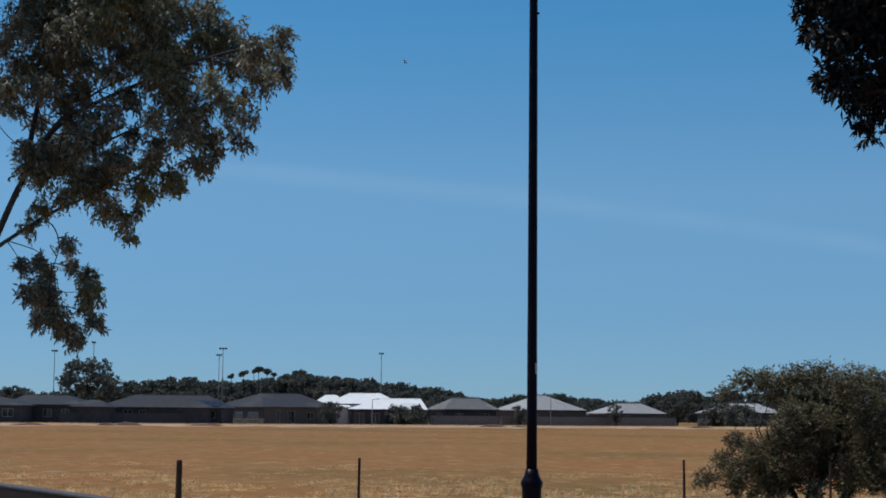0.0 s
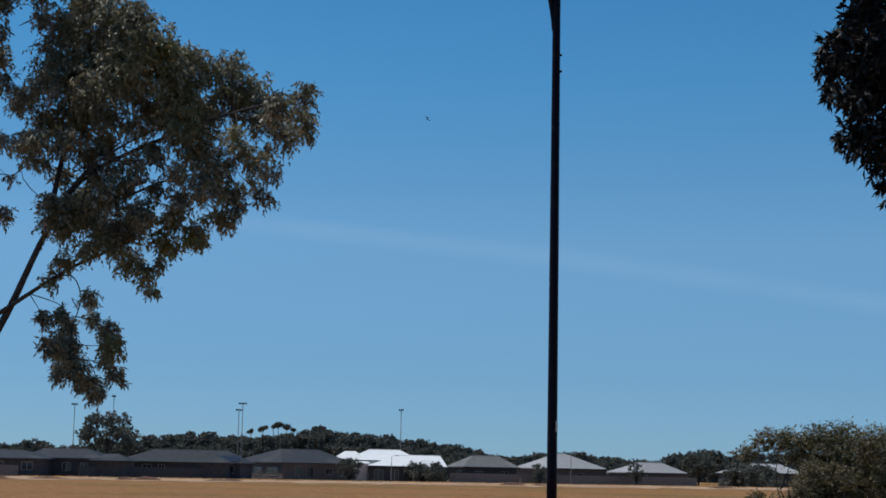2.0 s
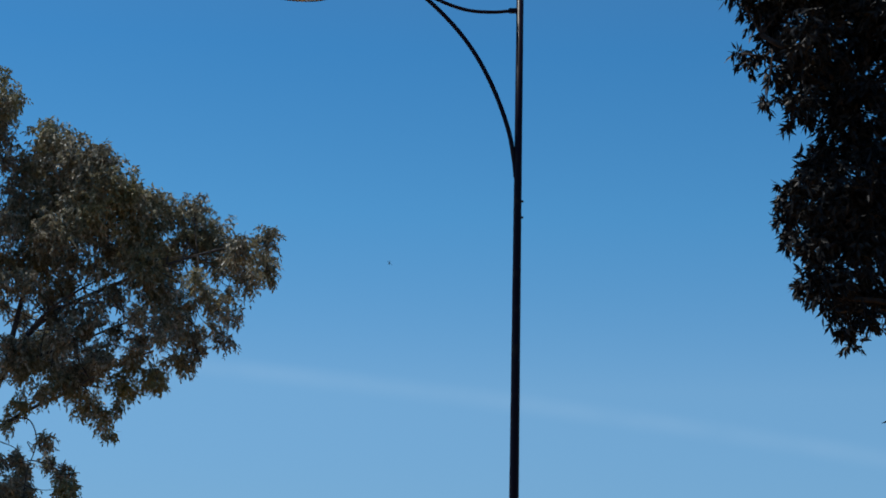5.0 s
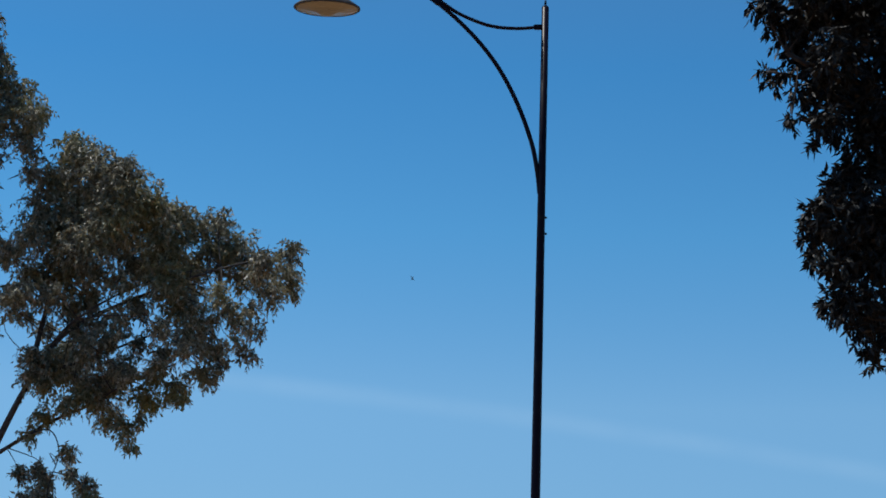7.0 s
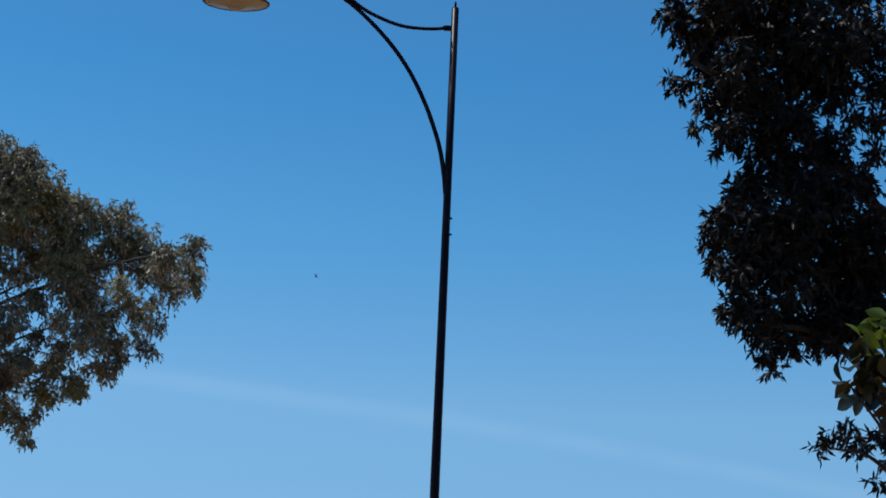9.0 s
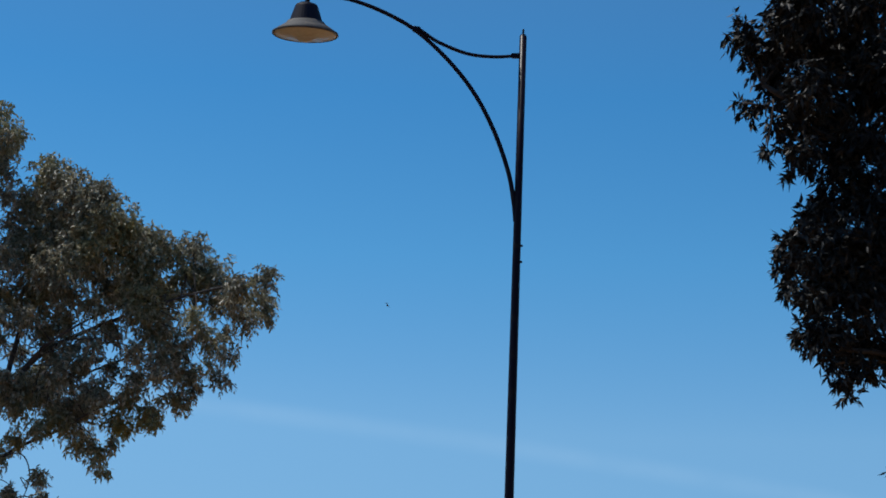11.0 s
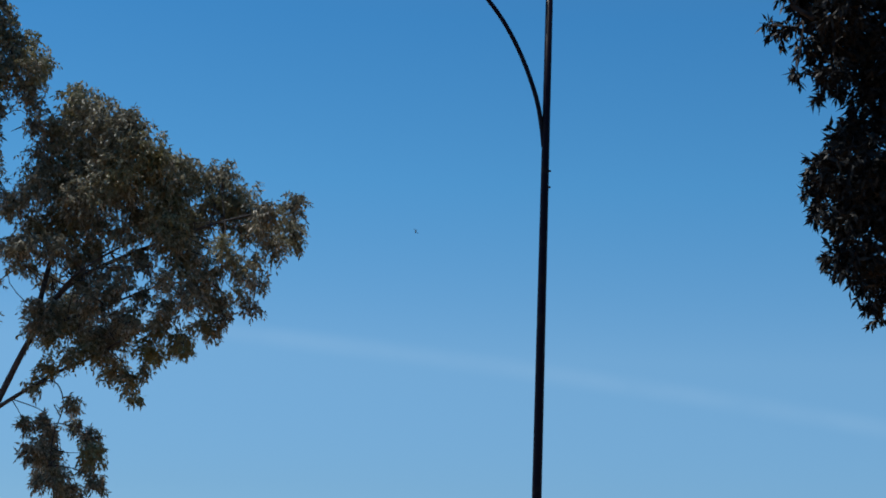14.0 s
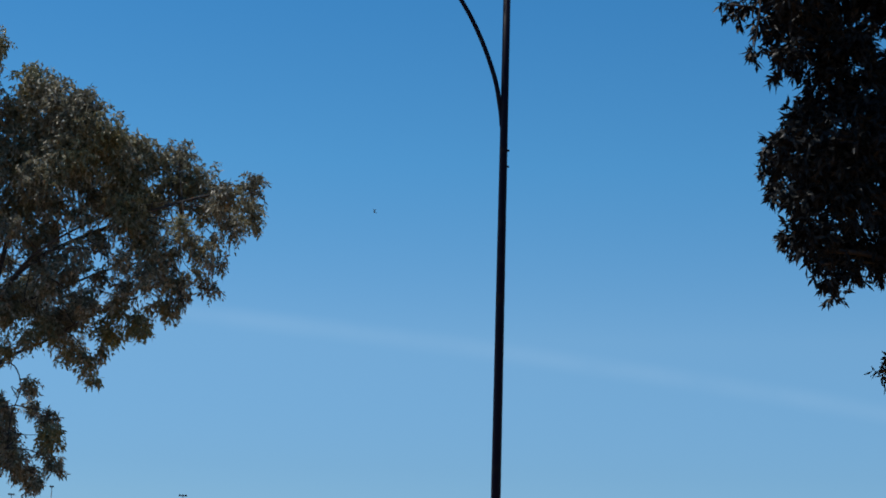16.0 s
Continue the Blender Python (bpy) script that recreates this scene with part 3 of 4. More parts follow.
# ---- dark tree overhead ----
def build_shade_tree():
    rng = np.random.default_rng(5)
    foot = Vector((4.6, 12.3, 0))
    tree = group_of("shade_tree", "dense tree seen against the light, its shade in the leaf colour", "tree", foot)

    def at(points):
        return [Vector(p) - foot for p in points]

    v, f = tube(at(smooth_line([(4.6, 12.3, -0.1), (4.55, 12.3, 1.6), (4.7, 12.4, 3.2), (4.6, 12.4, 5.4), (4.5, 12.3, 7.6)], 8)), 0.20, 0.05, 14)
    solid("trunk", v, f, M_BARK_DARK, tree, smooth=True)

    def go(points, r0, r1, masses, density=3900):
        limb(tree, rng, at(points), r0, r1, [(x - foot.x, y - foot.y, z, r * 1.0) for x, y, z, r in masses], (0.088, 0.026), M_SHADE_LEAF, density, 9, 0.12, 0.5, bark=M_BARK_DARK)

    # upper crown
    go([(4.6, 12.4, 4.6), (3.9, 12.3, 5.4), (3.2, 12.2, 5.9), (2.6, 12.1, 6.2)], 0.06, 0.02, [
        (2.47, 12.10, 6.62, 0.12), (2.56, 12.19, 6.49, 0.06), (2.74, 12.24, 6.48, 0.17), (2.95, 12.35, 6.74, 0.21), (3.19, 12.19, 6.55, 0.18),
        (2.78, 12.34, 6.27, 0.10), (2.86, 11.62, 6.03, 0.17), (2.86, 11.97, 5.90, 0.12), (3.18, 12.35, 6.02, 0.17), (3.40, 12.12, 6.22, 0.20),
        (3.51, 12.32, 6.67, 0.21), (3.60, 11.69, 6.31, 0.22), (3.68, 11.98, 6.04, 0.18), (3.31, 11.80, 5.66, 0.18), (4.00, 12.04, 6.47, 0.20),
        (3.15, 12.06, 5.59, 0.16), (2.82, 11.61, 5.53, 0.07), (2.81, 11.77, 6.76, 0.22), (3.32, 11.82, 6.87, 0.25), (3.99, 12.33, 7.13, 0.28),
        (4.17, 12.21, 6.16, 0.14),
    ])
    # thin inner spray by the trunk
    go([(4.6, 12.4, 4.8), (4.3, 12.2, 5.3), (4.1, 12.1, 5.5)], 0.03, 0.012, [
        (3.95, 11.98, 5.72, 0.12), (4.05, 11.92, 5.47, 0.12), (3.75, 11.78, 5.71, 0.10), (4.18, 12.22, 5.88, 0.11), (3.81, 11.70, 5.23, 0.09),
    ], 1100)
    # outer sprays that stand clear of the crown
    go([(3.3, 12.2, 5.75), (2.9, 12.1, 5.9), (2.65, 12.0, 5.97), (2.45, 12.0, 6.0)], 0.02, 0.008, [
        (2.46, 12.23, 6.09, 0.04), (2.53, 12.26, 6.01, 0.04), (2.56, 11.99, 5.95, 0.05), (2.61, 11.81, 5.81, 0.06), (2.52, 11.60, 5.49, 0.03),
        (2.73, 12.13, 5.69, 0.04), (2.79, 11.98, 5.65, 0.05), (2.95, 12.21, 5.56, 0.07), (2.79, 11.90, 5.41, 0.04),
    ], 3600)
    # main body
    go([(4.65, 12.35, 3.4), (4.0, 12.2, 4.2), (3.4, 12.1, 4.7), (3.0, 12.0, 4.9)], 0.06, 0.02, [
        (2.89, 11.86, 5.05, 0.10), (2.78, 11.72, 4.86, 0.07), (3.10, 12.12, 5.23, 0.14), (3.00, 11.66, 4.78, 0.19), (2.87, 12.03, 4.74, 0.07),
        (3.33, 11.89, 5.27, 0.20), (3.30, 11.65, 4.82, 0.21), (3.66, 12.01, 5.51, 0.16), (3.52, 11.63, 5.05, 0.19), (3.08, 11.95, 4.55, 0.18),
        (2.86, 11.66, 4.37, 0.08), (3.26, 11.67, 4.45, 0.21), (3.65, 11.94, 4.74, 0.22), (3.74, 12.26, 4.45, 0.21), (3.88, 11.70, 4.78, 0.19),
        (3.85, 11.78, 5.16, 0.11), (3.99, 12.10, 4.52, 0.22),
        (2.78, 12.18, 4.93, 0.07), (2.78, 12.18, 4.75, 0.07), (2.75, 11.82, 4.46, 0.07),
    ])
    # ragged lower edge
    go([(4.65, 12.4, 2.9), (4.1, 12.1, 3.6), (3.6, 12.0, 4.0), (3.1, 11.9, 4.05)], 0.05, 0.015, [
        (2.83, 11.78, 4.18, 0.06), (2.90, 12.37, 4.23, 0.04), (2.97, 11.70, 4.14, 0.14), (3.35, 12.16, 4.16, 0.16), (2.99, 11.67, 3.91, 0.06),
        (3.13, 11.80, 3.81, 0.07), (3.32, 12.40, 3.80, 0.04), (3.29, 11.77, 3.90, 0.08), (3.61, 12.11, 4.11, 0.15), (3.56, 11.97, 3.94, 0.05),
        (3.78, 11.96, 4.13, 0.15), (4.04, 12.00, 4.24, 0.15), (3.63, 11.75, 3.90, 0.04),
    ])
    # low drooping spray
    go([(4.65, 12.4, 2.4), (4.25, 12.2, 2.9), (3.95, 12.1, 3.12), (3.66, 12.0, 3.14)], 0.025, 0.008, [
        (3.54, 11.97, 3.15, 0.03), (3.65, 11.90, 3.21, 0.05), (3.69, 11.71, 3.30, 0.03), (3.97, 12.29, 3.24, 0.06), (3.89, 11.61, 3.18, 0.07),
        (3.99, 12.00, 2.92, 0.03), (4.28, 12.32, 3.15, 0.09),
    ], 3400)
    go([(4.6, 12.4, 4.0), (5.2, 12.5, 5.0), (5.9, 12.6, 5.8)], 0.06, 0.02, [
        (5.2, 12.9, 5.2, 0.6), (5.8, 12.4, 5.8, 0.7), (5.2, 13.0, 6.4, 0.7), (5.9, 13.2, 4.8, 0.6), (6.3, 12.6, 6.6, 0.6), (5.0, 12.5, 7.4, 0.7),
        (4.3, 12.8, 7.9, 0.6), (5.4, 12.0, 4.2, 0.5)
    ], 900)
    return tree


build_shade_tree()


# ---- near shrub ----
def broad_leaves(name, bases, ways, long, wide, mat, parent, rng, label=""):
    """Oval leaves with a bent midrib and a cupped blade."""
    verts, faces = [], []
    for base, way in zip(bases, ways):
        way = Vector(way).normalized()
        side = way.cross(Vector(rng.normal(size=3))).normalized()
        up = side.cross(way)
        ln, wd = long * rng.uniform(0.75, 1.2), wide * rng.uniform(0.8, 1.15)
        k = len(verts)
        for i, half in enumerate((0.04, 0.55, 0.95, 1.0, 0.72, 0.05)):
            u = i / 5
            mid = Vector(base) + way * ln * u - up * ln * 0.25 * u * u
            for v in (-1, 0, 1):
                verts.append(mid + side * wd / 2 * half * v + up * wd * 0.18 * abs(v) * half)
        for i in range(5):
            for v in range(2):
                a = k + i * 3 + v
                faces.append((a, a + 1, a + 4, a + 3))
    return tagged(solid(name, verts, faces, mat, parent, label, True), kind="stuff")


def build_shrub():
    rng = np.random.default_rng(8)
    foot = Vector((1.62, 4.5, 0))
    shrub = group_of("shrub", "broad-leaved shrub, its upper leaves coloured as lit, its lower as shaded", "shrub", foot)
    # lower tips get the shaded leaf colour, upper tips the lit one
    shaded_tips = [(-0.180, 0.000, 2.426), (-0.201, -0.020, 2.358), (-0.152, 0.020, 2.344), (-0.131, 0.000, 2.397), (-0.099, -0.030, 2.363), (-0.076, 0.030, 2.412), (-0.036, 0.000, 2.357), (-0.054, 0.030, 2.307)]
    lit_tips = [(-0.123, -0.020, 2.454), (-0.095, 0.000, 2.548), (-0.139, 0.020, 2.492), (-0.080, 0.000, 2.482), (-0.057, 0.030, 2.520), (-0.034, -0.030, 2.455), (0.002, 0.000, 2.556), (-0.047, 0.020, 2.587), (0.033, 0.030, 2.475)]
    v, f = tube(smooth_line([(0.05, 0, -0.05), (0.08, 0, 0.8), (0.04, 0.02, 1.6), (0.06, 0, 2.3)], 5), 0.025, 0.008, 8)
    for tip in shaded_tips + lit_tips:
        end = Vector(tip)
        tube(smooth_line([(0.05, 0.01, end.z - 0.35), (0.5 * (end.x + 0.05), end.y * 0.5, end.z - 0.16), end], 4), 0.007, 0.003, 6, v, f)
    solid("stem", v, f, M_BARK_DARK, shrub, smooth=True)
    for name, tips, mat, count, label in (("shaded_leaves", shaded_tips, M_SHRUB_SHADED, 6, "thick green leaves, coloured dark as if shaded"), ("lit_leaves", lit_tips, M_SHRUB_LIT, 7, "leaves coloured lime-green as if sunlit")):
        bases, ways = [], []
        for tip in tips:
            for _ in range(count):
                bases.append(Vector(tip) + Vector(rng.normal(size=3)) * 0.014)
                lean = 0.25 if mat is M_SHRUB_LIT else 0.05
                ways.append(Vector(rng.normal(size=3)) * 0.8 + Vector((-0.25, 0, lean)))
        broad_leaves(name, bases, ways, 0.072 if mat is M_SHRUB_SHADED else 0.06, 0.044 if mat is M_SHRUB_SHADED else 0.034, mat, shrub, rng, label)
    return shrub


build_shrub()


# ---- wattle bush on the field's edge ----
def build_wattle():
    rng = np.random.default_rng(3)
    foot = Vector((6.7, 30, 0))
    bush = group_of("wattle_bush", "low spreading grey-green wattle bush on dry grass", "bush", foot)
    upper = [
        (5.34, 30.22, 2.15, 0.15), (5.63, 30.44, 2.37, 0.17), (6.00, 30.53, 2.37, 0.25), (6.41, 30.80, 2.26, 0.30), (6.67, 30.43, 2.38, 0.30),
        (7.17, 30.76, 2.39, 0.34), (7.30, 29.15, 2.31, 0.30), (7.92, 29.94, 2.28, 0.33), (8.62, 30.80, 2.17, 0.39), (6.84, 30.27, 1.96, 0.40),
        (7.58, 30.72, 1.89, 0.48), (7.84, 29.30, 1.74, 0.46), (8.63, 29.94, 1.64, 0.52), (5.01, 29.54, 2.10, 0.07),
    ]
    inner = [
        (6.41, 29.63, 1.77, 0.25), (6.22, 29.44, 1.46, 0.22), (6.14, 29.85, 1.25, 0.19), (6.77, 29.52, 1.60, 0.35), (6.73, 29.39, 0.45, 0.14),
        (7.45, 29.86, 0.42, 0.14), (7.34, 30.59, 1.73, 0.32), (7.93, 30.42, 1.43, 0.38),
    ]
    lower = [
        (6.73, 30.53, 1.46, 0.36), (7.43, 30.58, 1.31, 0.48), (7.91, 29.97, 1.17, 0.47), (6.31, 29.57, 1.09, 0.35), (8.33, 29.10, 1.04, 0.50),
        (5.47, 30.29, 1.30, 0.14), (5.77, 29.95, 1.10, 0.25), (5.29, 30.47, 0.92, 0.17), (5.39, 29.77, 0.74, 0.21), (6.03, 30.49, 0.67, 0.27),
        (4.91, 29.59, 0.64, 0.13), (4.82, 30.54, 0.57, 0.08), (5.49, 30.41, 0.44, 0.12), (6.13, 29.85, 0.51, 0.21), (6.49, 30.07, 0.71, 0.25),
        (7.05, 30.33, 0.87, 0.29), (7.45, 29.45, 0.76, 0.29), (8.19, 30.10, 0.70, 0.31), (9.00, 30.55, 0.49, 0.42), (5.69, 29.58, 0.39, 0.10),
    ]
    full = [(x - foot.x, y - foot.y, z - 0.06, r * 0.9) for x, y, z, r in upper] + [(x - foot.x, y - foot.y, z - 0.12, r * 1.12) for x, y, z, r in inner + lower]
    for k in range(7):
        a = 2 * math.pi * k / 7 + 0.3
        reach = 0.9 + 0.35 * (k % 3)
        line = smooth_line([(0.1 * math.cos(a), 0.1 * math.sin(a), -0.05), (0.35 * reach * math.cos(a), 0.3 * math.sin(a), 0.45),
                            (0.7 * reach * math.cos(a), 0.7 * math.sin(a), 0.9 + 0.1 * (k % 2)), (0.9 * reach * math.cos(a), 1.0 * math.sin(a), 1.4)], 5)
        v, f = tube(line, 0.038, 0.012, 7)
        twigs_to(full[k::7], line, rng, 0.008, v, f, 0.6)
        solid("stem", v, f, M_BARK_DARK, bush, smooth=True)
    for crown in (full[:len(upper)], full[len(upper):]):
        b, w = sprays(crown, rng, 3600, 11, 0.18, 0.05)
        tagged(leaves("crown", b, w * np.array([1, 1, 0.55]), 0.060, 0.022, M_WATTLE, bush, rng=rng), kind="stuff")
    return bush


build_wattle()


# ---- houses ----
def hip_roof(w, d, ridge_l, ridge_r, rise, over=0.45, thick=0.16):
    """A hipped roof with overhang: x from 0 to w, front at y 0."""
    a, b, c, e = (-over, -over), (w + over, -over), (w + over, d + over), (-over, d + over)
    verts = [(*p, 0) for p in (a, b, c, e)] + [(*p, thick) for p in (a, b, c, e)] + [(ridge_l, d / 2, rise), (ridge_r, d / 2, rise)]
    faces = [(0, 3, 2, 1), (0, 1, 5, 4), (1, 2, 6, 5), (2, 3, 7, 6), (3, 0, 4, 7), (4, 5, 9, 8), (6, 7, 8, 9), (5, 6, 9), (7, 4, 8)]
    return verts, faces


def wall_with_holes(w, h, holes, y, depth, thick=0.2):
    """Four walls; the front one is cut through at the openings (x0, x1, z0, z1)."""
    bm = bmesh.new()
    xs = sorted({0.0, w, *[v for o in holes for v in (o[0], o[1])]})
    for i in range(len(xs) - 1):
        x0, x1 = xs[i], xs[i + 1]
        inside = [o for o in holes if o[0] <= x0 + 1e-6 and o[1] >= x1 - 1e-6]
        spans = [(0.0, h)] if not inside else [(0.0, inside[0][2]), (inside[0][3], h)]
        for z0, z1 in spans:
            if z1 - z0 > 0.02:
                block((x1 - x0, thick, z1 - z0), ((x0 + x1) / 2, y + thick / 2, (z0 + z1) / 2), bm=bm)
    block((thick, depth - thick, h), (thick / 2, y + thick + (depth - thick) / 2, h / 2), bm=bm)
    block((thick, depth - thick, h), (w - thick / 2, y + thick + (depth - thick) / 2, h / 2), bm=bm)
    block((w - 2 * thick, thick, h), (w / 2, y + depth - thick / 2, h / 2), bm=bm)
    return bm


def build_house(x0, y0, w, eave, ridge, rl, rr, roof, wall, holes, label, depth=13.0, solar=(), roof_label="", turn=0.0, side=(), wings=()):
    house = group_of("house", label, "house", (x0, y0, 0), "houses across the field")
    house.rotation_euler = (0, 0, radians(turn))
    for wx, ww, out, we, wr in wings:
        # a lower hipped wing that steps forward
        v, f = hip_roof(ww, 7.0, ww * 0.36, ww * 0.64, wr - we, 0.4)
        solid("wing_roof", [(p[0] + wx, p[1] - out, p[2] + we) for p in v], f, roof, house)
        part("wing_wall", block((ww - 0.1, 6.6, we), (wx + ww / 2, 3.4 - out + 0.05, we / 2)), wall, house)
    for s0, s1, z0, z1 in side:
        win = part("window", block((0.06, s1 - s0, z1 - z0), (-0.02, (s0 + s1) / 2, (z0 + z1) / 2)), M_GLASS, house)
        bm = bmesh.new()
        for yy in (s0, (s0 + s1) / 2, s1):
            block((0.1, 0.07, z1 - z0), (-0.02, yy, (z0 + z1) / 2), bm=bm)
        for zz in (z0, z1):
            block((0.095, s1 - s0, 0.07), (-0.02, (s0 + s1) / 2, zz), bm=bm)
        part("frame", bm, M_FRAME, win)
    part("wall", wall_with_holes(w, eave, holes, 0.0, depth), wall, house)
    v, f = hip_roof(w, depth, rl, rr, ridge - eave)
    r = solid("roof", [(p[0], p[1], p[2] + eave) for p in v], f, roof, house, roof_label)
    cap = tube([(rl, depth / 2, ridge - 0.02), (rr, depth / 2, ridge - 0.02)], 0.11, 0.11, 6)
    solid("ridge_cap", *cap, roof, house)
    part("gutter", block((w + 1.0, 0.13, 0.14), (w / 2, -0.52, eave + 0.07), 0.02), M_FASCIA, house)
    for o in holes:
        wide, high = o[1] - o[0], o[3] - o[2]
        win = part("window" if o[2] > 0.3 else "sliding_door", block((wide, 0.03, high), ((o[0] + o[1]) / 2, 0.12, (o[2] + o[3]) / 2)), M_GLASS, house)
        bm = bmesh.new()
        for dx in (o[0] + 0.03, (o[0] + o[1]) / 2, o[1] - 0.03):
            block((0.06, 0.06, high), (dx, 0.07, (o[2] + o[3]) / 2), bm=bm)
        for dz in (o[2] + 0.03, o[3] - 0.03):
            block((wide, 0.055, 0.06), ((o[0] + o[1]) / 2, 0.07, dz), bm=bm)
        part("frame", bm, M_FRAME, win)
    if solar:
        u0, rows, cols = solar
        slope = math.atan2(ridge - eave - 0.16, depth / 2 + 0.45)
        for i in range(cols):
            for j in range(rows):
                s = 1.2 + j * 1.75
                px, py, pz = u0 + i * 1.05, -0.45 + s * math.cos(slope), eave + 0.16 + s * math.sin(slope) + 0.09
                bm = block((1.0, 1.68, 0.04), (0, 0, 0), 0.008)
                bmesh.ops.transform(bm, matrix=Matrix.Translation((px, py, pz)) @ Matrix.Rotation(slope, 4, "X"), verts=bm.verts)
                part("solar_panel", bm, M_SOLAR, house, "dark blue rooftop solar panel")
    return house


build_house(-64.4, 213.3, 9.4, 2.28, 3.51, 0.2, 5.5, M_ROOF_GREY, M_DARKWALL, [(2.8, 4.7, 0.9, 2.0), (7.0, 8.5, 0.9, 2.0)],
            "low house with a charcoal hipped roof")
build_house(-58.8, 220.1, 10.1, 2.45, 3.89, 0.9, 7.2, M_ROOF_GREY, M_DARKWALL, [(5.1, 6.3, 0.9, 2.0), (7.6, 8.6, 0.9, 2.0)],
            "dark-walled house with a charcoal hipped roof", wings=((9.2, 4.6, 1.0, 2.2, 3.3),))
build_house(-49.0, 233.7, 17.6, 2.26, 4.21, 4.0, 14.8, M_ROOF_GREY, M_DARKWALL, [(3.5, 4.8, 0.9, 2.0), (5.8, 6.7, 0.9, 2.0), (15.0, 16.7, 0.9, 2.0)],
            "dark house with a wide charcoal roof and solar panels", solar=(13.6, 2, 4), wings=((7.4, 8.8, 3.0, 2.25, 3.8),))
build_house(-26.6, 245.7, 11.8, 2.53, 4.82, 3.8, 10.5, M_ROOF_GREY, M_BRICK, [(2.1, 3.3, 0.1, 2.1), (4.0, 5.2, 0.1, 2.1), (7.3, 8.5, 0.9, 1.9), (9.5, 10.9, 0.7, 2.0)],
            "tan brick house with a charcoal hipped roof", depth=17.9, turn=32, side=((1.8, 5.4, 0.7, 1.9), (7.5, 10.0, 0.7, 1.9), (12.1, 14.3, 0.7, 1.9), ))
build_house(-17.8, 258.0, 11.2, 3.2, 5.05, 2.9, 8.2, M_ROOF_WHITE, M_WHITEWALL, [(8.0, 9.9, 0.1, 2.1)],
            "house with white walls and a bright white metal roof", wings=((-2.8, 6.1, 0.8, 2.7, 4.75),))
# the dark wall colour stands in for the shade under the verandah
build_house(-14.1, 255.1, 11.7, 2.35, 4.2, 4.0, 11.0, M_ROOF_WHITE, M_DARKWALL, [(0.7, 2.2, 0.1, 1.9), (3.3, 4.6, 0.1, 1.9), (6.1, 7.7, 0.7, 1.9)],
            "house with a bright white metal roof, verandah shade in wall colour", depth=9.0)
build_house(0.8, 266.7, 9.4, 2.53, 4.53, 2.7, 7.6, M_ROOF_MID, M_DARKWALL, [(1.9, 3.3, 0.9, 2.0), (6.6, 8.0, 0.9, 2.0)],
            "brown-walled house with a grey hipped roof", depth=6.1, turn=25, side=((1.2, 3.1, 0.9, 2.0), ))
build_house(14.7, 276.1, 12.0, 2.60, 5.26, 5.0, 7.0, M_ROOF_PALE, M_BRICK, [(1.2, 2.4, 0.9, 2.0), (6.6, 7.8, 0.9, 2.0)],
            "house with a pale grey pyramid roof", depth=8.9, turn=32, side=())
build_house(29.2, 285.4, 12.2, 2.18, 4.10, 4.3, 9.2, M_ROOF_PALE, M_BRICK, [(3.7, 4.9, 0.9, 2.0)],
            "low house with a pale grey hipped roof", depth=5.5, turn=28, side=())
build_house(49.7, 301.2, 13.1, 2.56, 4.38, 4.9, 10.5, M_ROOF_PALE, M_DARKWALL, [(3.9, 5.9, 0.9, 2.0)],
            "low house with a pale grey roof behind the bush")


# ---- fences at the far side ----
def build_panel_fence(xa, ya, xb, yb, high, mat, label):
    """Ribbed sheet panels between posts."""
    fence = group_of("panel_fence", label, "fence", (xa, ya, 0), "boundary fences of the houses")
    run = Vector((xb - xa, yb - ya, 0))
    n = max(1, round(run.length / 2.4))
    a = math.atan2(run.y, run.x)
    step = run.length / n
    profile = []
    for k in range(9):
        u = -step / 2 + 0.03 + k * (step - 0.06) / 9
        profile += [(u, 0.0), (u + 0.06, 0.0), (u + 0.10, -0.03), (u + 0.18, -0.03), (u + 0.22, 0.0)]
    profile.append((step / 2 - 0.03, 0.0))
    n_p = len(profile)
    verts = [(x, y + off, z) for off in (0.0, 0.015) for z in (0.05, high - 0.05) for x, y in profile]
    faces = []
    for k in range(n_p - 1):
        faces += [(k, k + 1, n_p + k + 1, n_p + k), (2 * n_p + k + 1, 2 * n_p + k, 3 * n_p + k, 3 * n_p + k + 1)]
    panel = solid("panel", verts, faces, mat, fence)
    rail = part("top_rail", block((step, 0.06, 0.06), (0, 0, high - 0.03), 0.006), mat, fence)
    post = part("post", block((0.06, 0.07, high + 0.02), (0, 0, high / 2), 0.005), mat, fence)
    for i in range(n + 1):
        p = post if i == 0 else new("post", post.data)
        p.parent = fence
        p.matrix_local = Matrix.Translation(run * (i / n)) @ Matrix.Rotation(a, 4, "Z")
        if i < n:
            for piece in (panel, rail):
                q = piece if i == 0 else new(piece.name.split(".")[0], piece.data)
                q.parent = fence
                q.matrix_local = Matrix.Translation(run * ((i + 0.5) / n)) @ Matrix.Rotation(a, 4, "Z")
    return fence


build_panel_fence(-61.6, 205.1, -57.0, 210.4, 1.50, M_FENCE_TAN, "pale tan sheet-metal boundary fence")
build_panel_fence(-50.7, 217.2, -33.1, 234.1, 1.55, M_FENCE_DARK, "dark grey sheet-metal boundary fence")
build_panel_fence(-1.5, 259.0, 9.7, 266.8, 1.60, M_FENCE_TAN, "brown sheet-metal boundary fence")
build_panel_fence(10.1, 267.1, 41.5, 286.8, 1.60, M_FENCE_TAN, "brown sheet-metal boundary fence with bushes before it")


